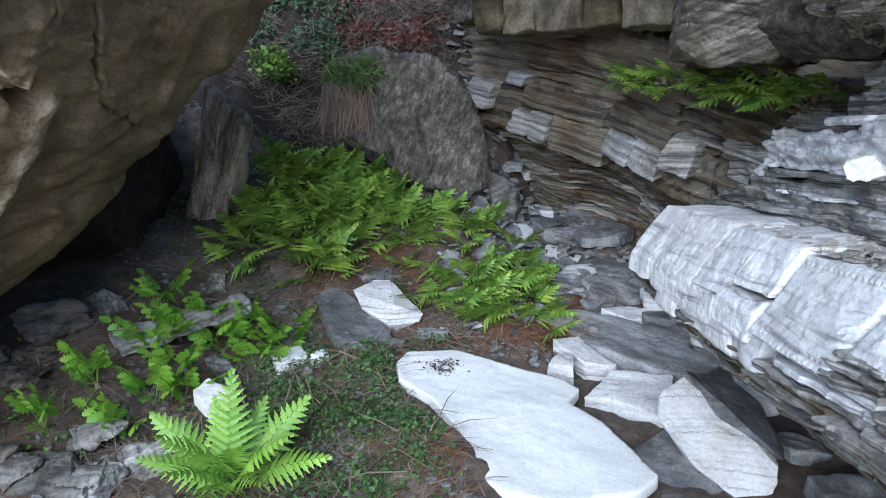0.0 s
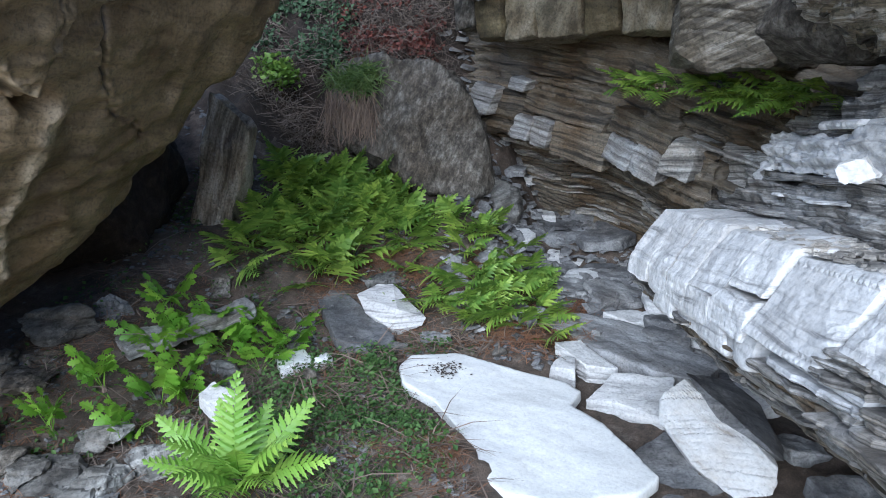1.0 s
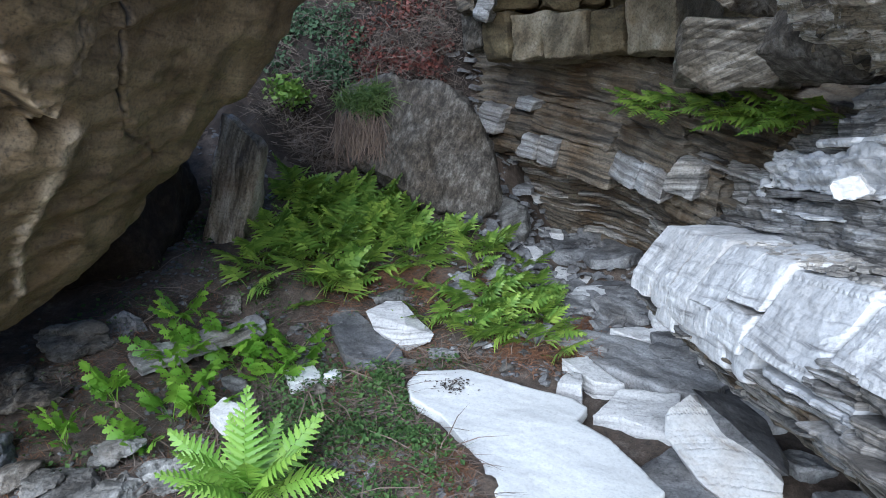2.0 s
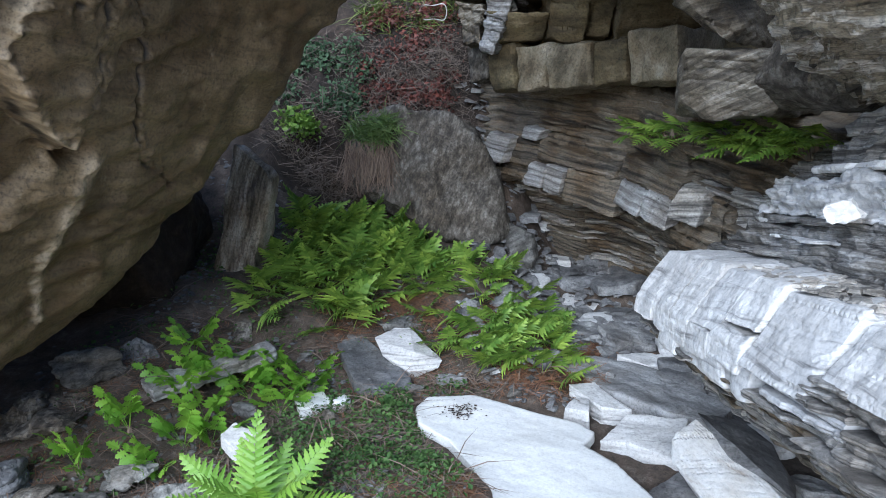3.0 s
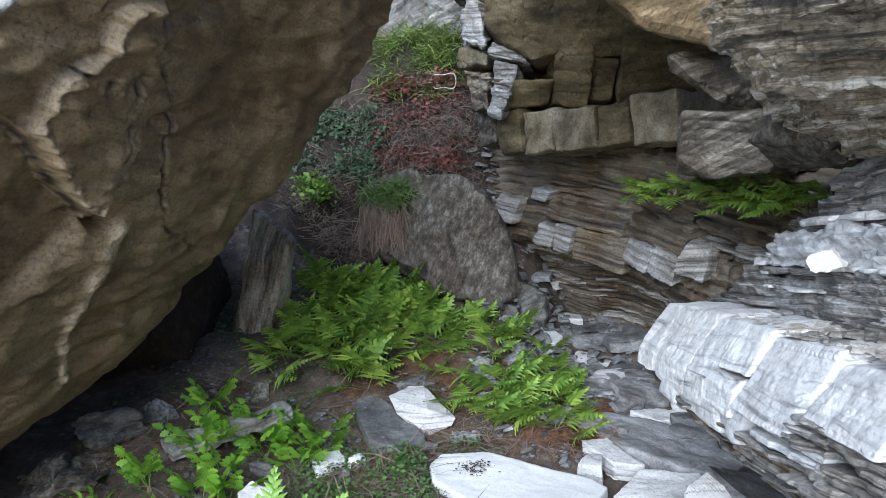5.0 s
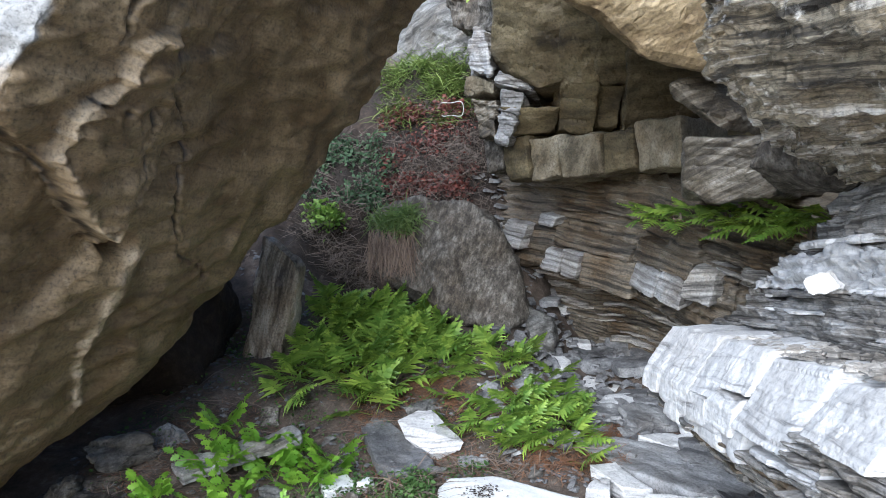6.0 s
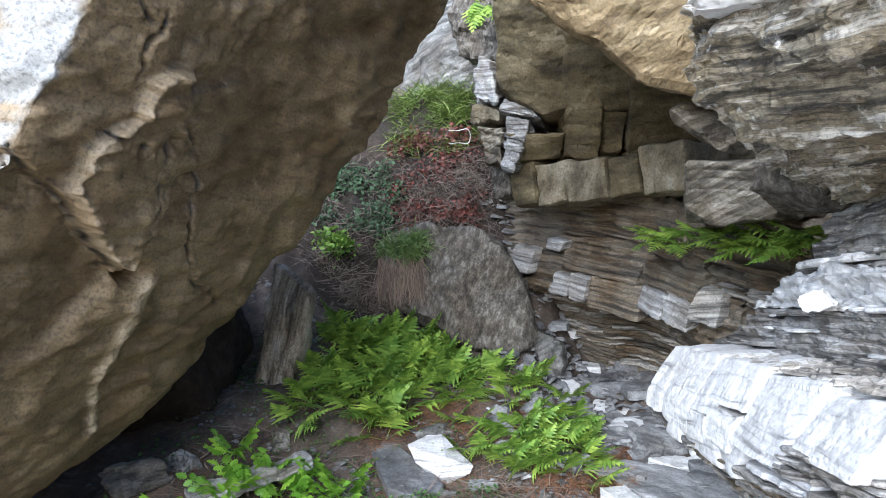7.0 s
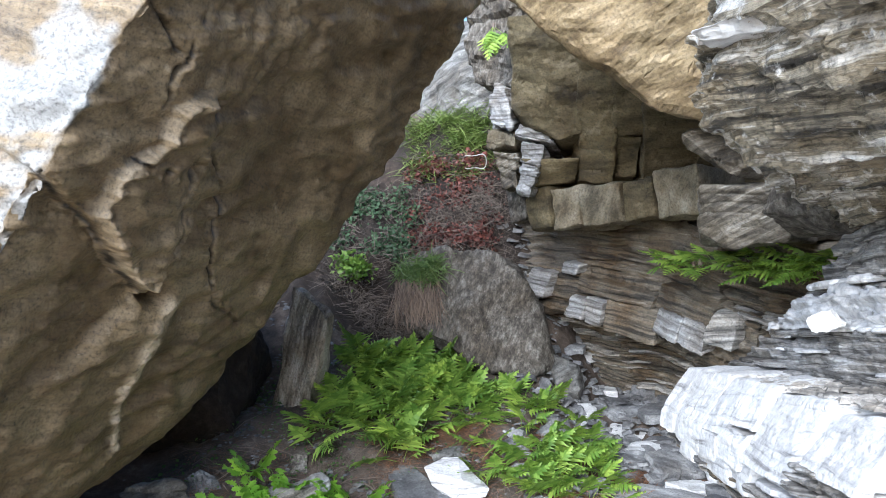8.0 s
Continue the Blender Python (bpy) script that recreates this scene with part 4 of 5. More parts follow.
bedded_face(0.0, 1.49, [(0.62, -0.24), (0.72, -0.02), (0.78, 0.06), (0.92, 0.05), (1.04, 0.01)], M_WALL, 831)
bedded_face(1.46, 2.30, [(0.62, -0.22), (0.74, -0.02), (0.81, 0.06), (0.96, 0.05), (1.08, 0.0)], M_WALL, 832)
bedded_face(2.27, 3.55, [(0.60, -0.12), (0.74, -0.02), (0.90, 0.0), (1.10, -0.01)], M_BANDS, 833, 0.02)
bedded_face(0.0, 2.0, [(1.03, 0.0), (1.10, -0.01), (1.20, -0.05), (1.29, -0.03), (1.42, -0.06)], M_WALL, 834)
bedded_face(1.97, 3.55, [(1.06, -0.03), (1.18, -0.05), (1.30, -0.05), (1.42, -0.06)], M_WALL, 835, 0.02)
rng = random.Random(17)
z, i = 0.26, 0
while z < 0.74:
    h = rng.uniform(0.014, 0.034)
    out = float(np.interp(z, [0.3, 0.6, 0.66, 0.74], [-0.34, -0.25, -0.15, -0.04]))
    at = 0.0
    while at < wall_s[-1] - 0.1:
        run = rng.uniform(0.35, 0.9)
        ends = np.array([at, at + run * 0.35, at + run * 0.7, min(at + run, wall_s[-1])])
        k = out + rng.uniform(-0.016, 0.016)
        path = [(float(np.interp(e, wall_s, wall_pts[:, 0])) - 0.8 * k, float(np.interp(e, wall_s, wall_pts[:, 1])) - 0.6 * k) for e in ends]
        lamina(path, z + 0.001, z + h, 0.35, rng.choice([M_WALL, M_WALL, M_SCHIST]), 700 + 9 * i + int(7 * at), back, 0.17, 4.0, 0.014, 0.02, away=(-0.8, -0.6), wave=0.035)
        at += run
    z += h
    i += 1
for i in range(22):
    level, at = rng.uniform(0.78, 1.36), rng.uniform(0.1, 2.2)
    k = float(np.interp(level, [0.77, 0.95, 1.1, 1.2, 1.4], [0.05, 0.045, 0.02, -0.02, -0.03]))
    path = [on_wall(e, level, k - d)[:2] for e, d in ((at, 0.03), (at + 0.12, 0.0), (at + rng.uniform(0.25, 0.7), 0.03))]
    lamina(path, level, level + rng.uniform(0.010, 0.030), 0.25, rng.choice([M_WALL, M_WALL, M_BLOCK]), 900 + i, back, 0.17, 4.0, 0.014, 0.014, away=(-0.8, -0.6))
# row of pale broken blocks
for i, (a, b, z0, z1) in enumerate([((0.30, 4.0), (0.45, 3.9), 1.36, 1.60), ((0.455, 3.90), (0.66, 3.76), 1.37, 1.60), ((0.67, 3.78), (0.80, 3.6), 1.38, 1.60), ((0.81, 3.58), (0.96, 3.30), 1.38, 1.63), ((0.05, 4.3), (0.16, 4.15), 1.42, 1.66), ((0.17, 4.2), (0.29, 4.02), 1.36, 1.62)]):
    bm = refined(hull([(a[0], a[1], z0), (b[0], b[1], z0 + 0.02), (a[0] - 0.02, a[1] - 0.03, z1), (b[0] - 0.02, b[1] - 0.03, z1), (a[0] + 0.3, a[1] + 0.3, z0), (b[0] + 0.3, b[1] + 0.3, z0), (a[0] + 0.3, a[1] + 0.3, z1), (b[0] + 0.3, b[1] + 0.3, z1)]), 0.03, 2)
    weathered(bm, 0.014, 6.0, 120 + i)
    put("rock_block", bm, (M_TAN, M_TAN, M_BROWN, M_TAN, M_STONE, M_BROWN)[i], parent=back)
# brown blocks leaning out above
def leaning_block(x0, x1, y0, z0, z1, seed):
    """A block of the recess; its face leans out by 0.8 for each metre up."""
    ya, yb = y0 - 0.8 * (z0 - 1.64), y0 - 0.8 * (z1 - 1.64)
    rng = random.Random(seed)
    j = lambda: rng.uniform(-0.035, 0.035)
    bm = refined(hull([(x0, ya + 0.06 + j(), z0), (x1, ya + j(), z0 + j()), (x0 - 0.01, yb + 0.06 + j(), z1), (x1, yb + j(), z1 + j()), (x0, 4.6, z0), (x1, 4.6, z0), (x0, 4.6, z1), (x1, 4.6, z1)]), 0.03, 2)
    weathered(bm, 0.020, 4.5, seed, ((0, -0.1, 1), 0.11, 0.012))
    return put("rock_block", bm, M_BROWN, parent=back)


for i, (x0, x1, y0, z0, z1) in enumerate([(0.44, 0.635, 3.87, 1.62, 2.42), (0.625, 0.77, 3.82, 1.61, 1.86), (0.63, 0.78, 3.78, 1.84, 2.4), (0.765, 1.25, 3.66, 1.60, 2.35), (0.14, 0.46, 3.93, 1.60, 1.78)]):
    leaning_block(x0, x1, y0, z0, z1, 140 + i)
# rounded block that hangs in the recess
bm = refined(hull([(0.11, 3.75, 2.28), (0.48, 3.60, 2.13), (0.47, 3.75, 1.87), (0.34, 3.82, 1.86), (0.20, 3.85, 1.93), (0.10, 3.85, 2.07), (0.1, 3.5, 2.46), (0.48, 3.35, 2.46), (0.15, 4.6, 2.46), (0.48, 4.6, 2.46), (0.47, 4.6, 1.8), (0.16, 4.6, 2.0)]), 0.03, 2)
weathered(bm, 0.014, 5.0, 149, ((0.25, -0.1, 1), 0.09, 0.008), None, 6)
put("rock_block", bm, M_BROWN, parent=back)
# pale crusted rocks beside the bank
for i, cs in enumerate([[(-0.03, 4.02, 2.0), (0.09, 3.9, 1.95), (0.07, 3.95, 2.20), (0.0, 4.05, 2.24), (0.3, 4.5, 2.2), (0.05, 4.6, 2.0)],
                        [(0.09, 3.90, 1.90), (0.34, 3.86, 1.83), (0.29, 3.88, 1.90), (0.14, 3.88, 1.96), (0.4, 4.4, 1.8), (0.2, 4.4, 1.95)],
                        [(0.15, 3.90, 1.87), (0.27, 3.88, 1.84), (0.21, 3.93, 1.70), (0.17, 3.95, 1.56), (0.12, 3.98, 1.60), (0.3, 4.4, 1.8), (0.3, 4.4, 1.55)],
                        [(-0.02, 4.05, 1.84), (0.12, 3.97, 1.82), (0.11, 3.99, 1.62), (0.0, 4.1, 1.62), (0.3, 4.5, 1.8), (0.2, 4.6, 1.6)],
                        [(-0.05, 4.10, 1.98), (0.12, 3.95, 1.93), (0.10, 3.97, 1.86), (-0.04, 4.12, 1.88), (0.3, 4.5, 1.95), (0.2, 4.6, 1.85)]]):
    bm = refined(hull(cs), 0.018, 1)
    weathered(bm, 0.018, 9.0, 150 + i, ((0.3, -0.2, 1), 0.05, 0.012))
    put("rock_block", bm, (M_BLOCK, M_BLOCK, M_BLOCK, M_WEDGE, M_TAN)[i], parent=back)
bm = refined(hull([(-0.14, 4.5, 2.36), (0.14, 4.1, 2.2), (0.2, 4.0, 2.7), (-0.2, 4.5, 3.3), (0.3, 5.2, 2.3), (0.3, 5.0, 3.3), (0.4, 4.6, 2.2), (-0.1, 5.2, 2.5)]), 0.05, 2)
weathered(bm, 0.03, 5.0, 159, ((0.2, 0, 1), 0.09, 0.03))
put("rock_block", bm, M_STONE, parent=back)
# rock at the top of the bank
bm = refined(hull([(-0.75, 5.5, 2.1), (0.1, 5.25, 2.1), (-0.45, 5.6, 2.8), (0.0, 5.3, 2.85), (-0.6, 6.2, 3.2), (0.4, 6.0, 3.3), (0.4, 6, 2.0), (-0.6, 5.55, 2.4)]), 0.05, 2)
weathered(bm, 0.03, 5.0, 160, ((0.4, 0, 1), 0.08, 0.02))
put("outcrop", bm, M_ROUGH, "grey rock outcrop at the top of the bank", "rock")
# boulder under the bank
bm = refined(hull([(-0.64, 4.3, 0.88), (-0.42, 4.15, 0.73), (-0.14, 4.05, 0.58), (0.10, 4.08, 0.50), (0.28, 4.25, 0.54), (0.25, 4.25, 0.84), (0.07, 4.22, 1.15), (-0.10, 4.28, 1.28), (-0.34, 4.30, 1.29), (-0.66, 4.5, 1.22), (-0.5, 5.1, 1.2), (0.2, 5.0, 1.1), (0.25, 5.0, 0.5), (-0.5, 5.1, 0.5)]), 0.027, 2)
weathered(bm, 0.028, 5.5, 170, ((0.9, 0.1, 0.4), 0.10, 0.022), None, 6)
put("boulder", bm, M_STONE, "mottled grey-brown boulder half buried in the bank", "boulder", smoothed=True)
# filler rock that closes the hollow; its dark colour stands in for deep shade
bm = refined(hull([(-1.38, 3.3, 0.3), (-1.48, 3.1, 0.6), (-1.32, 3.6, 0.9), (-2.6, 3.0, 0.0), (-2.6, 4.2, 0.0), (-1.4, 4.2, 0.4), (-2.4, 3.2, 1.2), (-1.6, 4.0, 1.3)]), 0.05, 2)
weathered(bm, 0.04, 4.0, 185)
put("rock", bm, M_HUMUS, "filler rock behind the leaning boulder, coloured dark as the hollow's shade", "rock")
# upright slab under the leaning boulder
bm = refined(hull([(-1.12, 3.62, 1.13), (-0.98, 3.6, 1.02), (-0.94, 3.62, 0.94), (-1.06, 3.6, 0.5), (-1.3, 3.62, 0.35), (-1.12, 3.8, 1.1), (-0.95, 3.8, 0.95), (-1.05, 3.8, 0.4), (-1.35, 3.85, 0.35)]), 0.022, 2)
weathered(bm, 0.012, 6.0, 180, ((1, 0.2, 0.25), 0.035, 0.016))
put("rock_slab", bm, M_FIN, "upright streaked brown rock slab under the leaning boulder", "rock")


# ---- loose stones ----
def stone(name, outline, level, slope, thick, mat, seed, label, size=0.02, amp=0.008, rounds=2, beds=None, smoothed=False, turn=None):
    """A flat stone: its top is level at the first outline point and slopes by (dz/dx, dz/dy)."""
    ox, oy = outline[0]
    bm = prism([(x - ox, y - oy) for x, y in outline], Matrix.Identity(4), thick)
    refined(bm, size, rounds)
    for v in bm.verts:
        v.co.z += slope[0] * v.co.x + slope[1] * v.co.y
        v.co += Vector((ox, oy, level))
    weathered(bm, amp, 6.0, seed, beds)
    return put(name, bm, mat, label, "stone", smoothed=smoothed)


stone("white_slab", [(-0.18, 2.62), (-0.14, 2.71), (0.05, 2.72), (0.20, 2.63), (0.44, 2.51), (0.49, 2.45), (0.43, 2.36), (0.52, 2.26), (0.64, 1.97), (0.56, 1.90), (0.34, 1.86), (0.17, 1.90), (0.10, 2.0), (0.10, 2.11), (-0.05, 2.40), (-0.16, 2.51)],
      0.155, (0, 0.12), 0.045, M_WHITE, 200, "large flat white marble slab lying on the soil", 0.018, 0.004, 2, smoothed=True)
bm = refined(hull([(0.78, 2.25, 0.27), (0.71, 2.26, 0.20), (0.70, 2.22, 0.13), (0.76, 2.05, 0.07), (0.85, 1.93, 0.03), (0.95, 1.90, 0.06), (0.975, 1.93, 0.13), (0.83, 2.09, 0.185), (0.90, 2.03, 0.165), (0.99, 2.40, 0.16), (1.04, 2.28, 0.13), (1.04, 2.10, 0.08), (0.85, 2.40, 0.02), (1.04, 2.15, -0.02), (0.80, 2.15, 0.0)]), 0.012, 1)
weathered(bm, 0.005, 9.0, 210, ((0.35, 0.75, 0.6), 0.022, 0.004))
thick = put("thick_stone", bm, M_STREAK, "thick white stone with brown seams and a grey top", "stone")
bm = refined(hull([(0.787, 2.26, 0.287), (0.845, 2.095, 0.205), (0.912, 2.035, 0.185), (0.987, 1.94, 0.147), (1.0, 2.415, 0.186), (1.058, 2.29, 0.156), (1.058, 2.10, 0.10), (0.88, 2.30, 0.18), (1.0, 2.10, 0.06)]), 0.012, 0)
weathered(bm, 0.004, 9.0, 211)
put("crust", bm, M_GREY, "dark grey slaty top face", parent=thick)
bm = refined(hull([(-0.38, 3.05, 0.30), (-0.30, 3.12, 0.33), (-0.23, 3.10, 0.33), (-0.08, 2.95, 0.23), (-0.10, 2.92, 0.205), (-0.22, 2.90, 0.195), (-0.34, 2.97, 0.245), (-0.20, 2.93, 0.275), (-0.12, 3.08, 0.2), (-0.33, 3.12, 0.18), (-0.22, 2.93, 0.15)]), 0.014, 0)
weathered(bm, 0.005, 10.0, 220)
put("stone", bm, M_PALE, "angular white stone resting on a grey slate", "stone")
stone("slate", [(-0.62, 3.28), (-0.52, 3.32), (-0.20, 2.84), (-0.30, 2.74), (-0.44, 2.82)], 0.27, (0, 0.18), 0.05, M_GREY, 230, "grey slate slab sunk in the soil")
stone("slate", [(0.43, 3.14), (0.60, 3.24), (0.85, 3.07), (1.06, 2.66), (0.96, 2.55), (0.78, 2.64), (0.61, 2.84)], 0.15, (0.02, 0.06), 0.09, M_SLATE, 240, "long flat grey slate slab beside the gully")
stone("stone", [(0.50, 2.48), (0.64, 2.62), (0.86, 2.57), (0.76, 2.34), (0.60, 2.46)], 0.085, (0.08, 0.22), 0.07, M_PALE, 250, "pale grey stone behind the white slab")
stone("stone", [(0.44, 2.86), (0.56, 2.92), (0.67, 2.68), (0.55, 2.68)], 0.16, (-0.1, 0.1), 0.09, M_PALE, 251, "small pale layered stone", 0.016, 0.008, 2, ((0.2, 0, 1), 0.02, 0.008))
stone("stone", [(0.40, 2.68), (0.45, 2.76), (0.51, 2.72), (0.49, 2.60)], 0.13, (0.2, 0), 0.08, M_PALE, 252, "small white stone by the slab", 0.016)
stone("stone", [(0.56, 2.17), (0.76, 2.33), (0.88, 1.95), (0.83, 1.80), (0.62, 1.78)], 0.02, (0.05, 0.1), 0.06, M_GREY, 253, "dark grey stone under the white slab")
stone("stone", [(-1.24, 2.60), (-0.84, 2.99), (-0.78, 2.90), (-1.14, 2.48)], 0.275, (0.06, 0), 0.05, M_BLOCK, 254, "long pale stone among the leafy plants", 0.016, 0.014, 2)
stone("stone", [(-0.68, 2.72), (-0.56, 2.76), (-0.52, 2.68), (-0.62, 2.58)], 0.168, (0, 0.1), 0.04, M_WHITE, 257, "small flat white stone", 0.014)
stone("stone", [(-0.51, 2.68), (-0.47, 2.73), (-0.44, 2.69), (-0.48, 2.65)], 0.16, (0, 0.1), 0.04, M_WHITE, 258, "small flat white stone", 0.014)
stone("stone", [(-0.86, 2.36), (-0.82, 2.42), (-0.72, 2.36), (-0.78, 2.28)], 0.17, (0, 0.3), 0.06, M_PALE, 259, "small pale stone behind the fern", 0.014)
stone("stone", [(-0.25, 2.14), (-0.04, 2.18), (0.04, 2.10), (-0.14, 2.0)], 0.10, (0, 0.15), 0.05, M_PALE, 260, "flat grey stone in the ground cover", 0.016, 0.01, 2, ((0, 0.3, 1), 0.02, 0.006))
bm = refined(hull([(0.702 + 0.87 * u * s + 0.5 * d, 1.24 - 0.5 * u * s + 0.87 * d, 1.107 + w * s) for d, s in ((-0.018, 0.88), (0.0, 1.0), (0.025, 0.9))
                   for u, w in ((-0.039, 0.002), (-0.034, 0.012), (0.012, 0.026), (0.02, 0.019), (0.036, -0.003), (0.034, -0.01), (0.012, -0.014), (-0.017, -0.025), (-0.029, -0.022))]), 0.009, 0)
weathered(bm, 0.007, 28.0, 301)
put("stone", bm, M_STREAK, "white broken stone lying on the rock ledge", "stone")
bm = refined(hull([(0.27, 4.2, 0.36), (0.42, 4.18, 0.34), (0.46, 4.3, 0.38), (0.30, 4.12, 0.50), (0.40, 4.2, 0.56), (0.26, 4.3, 0.62), (0.45, 4.4, 0.5), (0.3, 4.5, 0.4)]), 0.02, 2)
weathered(bm, 0.014, 8.0, 175)
put("stone", bm, M_ROUGH, "dark rough stone wedged beside the boulder", "stone")
# rubble slabs of the gully
rng = random.Random(7)
for i, (x, y, r, t) in enumerate([(0.55, 4.85, 0.20, 0.05), (0.72, 4.45, 0.17, 0.05), (0.50, 4.25, 0.13, 0.05), (0.86, 4.1, 0.18, 0.06), (0.66, 3.95, 0.16, 0.05), (0.92, 3.75, 0.15, 0.05), (0.62, 3.6, 0.14, 0.04), (0.82, 3.45, 0.17, 0.05), (1.02, 3.3, 0.16, 0.05), (0.74, 3.25, 0.10, 0.04),
                                  (0.95, 2.98, 0.13, 0.05), (1.12, 2.85, 0.12, 0.06), (1.1, 2.5, 0.12, 0.06), (1.15, 2.2, 0.12, 0.06), (1.2, 1.9, 0.13, 0.06), (0.42, 4.65, 0.12, 0.05), (0.40, 4.05, 0.10, 0.05), (1.05, 4.35, 0.18, 0.06), (0.45, 3.75, 0.11, 0.04), (1.0, 2.2, 0.1, 0.05), (0.58, 4.55, 0.15, 0.05), (0.68, 4.2, 0.14, 0.05), (0.80, 3.85, 0.13, 0.05), (0.55, 3.9, 0.12, 0.04), (0.72, 3.7, 0.15, 0.05), (0.90, 3.55, 0.13, 0.05), (0.60, 3.4, 0.12, 0.04), (0.98, 3.1, 0.14, 0.05), (0.86, 3.2, 0.12, 0.04), (0.48, 4.95, 0.14, 0.05), (0.64, 5.15, 0.15, 0.06), (0.92, 4.6, 0.17, 0.06), (1.15, 3.0, 0.15, 0.06), (1.1, 3.5, 0.15, 0.06), (1.1, 2.65, 0.12, 0.05)]):
    n = rng.randint(5, 7)
    a0 = rng.uniform(0, 6)
    out = [(x + r * rng.uniform(0.7, 1.25) * math.cos(a0 + 6.283 * k / n), y + 0.8 * r * rng.uniform(0.7, 1.2) * math.sin(a0 + 6.283 * k / n)) for k in range(n)]
    stone("slate", out, hz(x, y) + t * 0.9, (rng.uniform(-0.25, 0.1), rng.uniform(-0.1, 0.3)), t, M_GREY if i % 4 else M_PALE, 400 + i, "flat broken slate in the gully under the cliff", 0.03, 0.012, 1, ((0.1, 0, 1), 0.02, 0.006))


def rough_stone(x, y, r, flat, mat, seed, label, sink=0.35):
    """An angular stone sunk in the soil."""
    rng = random.Random(seed)
    cs = []
    for k in range(11):
        a, e = rng.uniform(0, 6.283), rng.uniform(-0.9, 1.0)
        q = math.sqrt(1 - e * e)
        s = rng.uniform(0.8, 1.15)
        cs.append((x + r * s * q * math.cos(a), y + 0.8 * r * s * q * math.sin(a), r * flat * e * s))
    tip, lean = rng.uniform(-0.35, 0.35), rng.uniform(0.0, 0.45)
    z = hz(x, y) + r * flat * (1 - 2 * sink)
    cs = [(a, b, c + z + tip * (a - x) + lean * (b - y)) for a, b, c in cs]
    bm = refined(hull(cs), max(0.012, r * 0.08), 1)
    weathered(bm, 0.14 * r, 0.9 / r, seed, ((tip, lean, 1), 0.03, 0.012 + 0.05 * r))
    return put("stone", bm, mat, label, "stone", group="stones on the slope")


rng = random.Random(23)
LOOSE = [(-1.30, 1.98, 0.12, 0.35), (-1.02, 1.88, 0.10, 0.30), (-1.5, 2.35, 0.24, 0.4), (-1.12, 2.14, 0.11, 0.7), (-0.90, 2.08, 0.14, 0.6), (-1.5, 2.1, 0.14, 0.5), (-1.36, 2.02, 0.10, 0.5), (-1.2, 1.98, 0.12, 0.4), (-1.02, 1.95, 0.13, 0.5), (-0.80, 2.55, 0.10, 0.4), (-0.75, 2.38, 0.09, 0.4), (-0.62, 2.82, 0.07, 0.5), (-1.45, 2.62, 0.15, 0.5), (-1.30, 2.78, 0.10, 0.4),
         (-0.98, 3.1, 0.07, 0.5), (-0.62, 2.68, 0.05, 0.6), (-0.85, 2.68, 0.06, 0.9), (-0.05, 2.86, 0.07, 0.5), (0.08, 2.8, 0.06, 0.4), (0.22, 2.76, 0.05, 0.5), (-0.20, 2.78, 0.06, 0.5),
         (0.35, 2.74, 0.06, 0.5), (-0.48, 2.55, 0.05, 0.5), (-0.9, 2.06, 0.06, 0.4), (-1.12, 2.1, 0.05, 0.5), (-0.45, 1.78, 0.10, 0.4), (-0.75, 1.8, 0.12, 0.35), (0.3, 2.9, 0.05, 0.4), (-0.3, 3.3, 0.12, 0.35), (0.02, 3.3, 0.09, 0.3), (-1.6, 2.4, 0.14, 0.4), (-0.7, 3.05, 0.05, 0.5)]
for i, (x, y, r, flat) in enumerate(LOOSE):
    rough_stone(x, y, r, flat, (M_ROUGH, M_GREY, M_STONE, M_ROUGH)[i % 4], 500 + i, "rough grey stone half sunk in the litter")


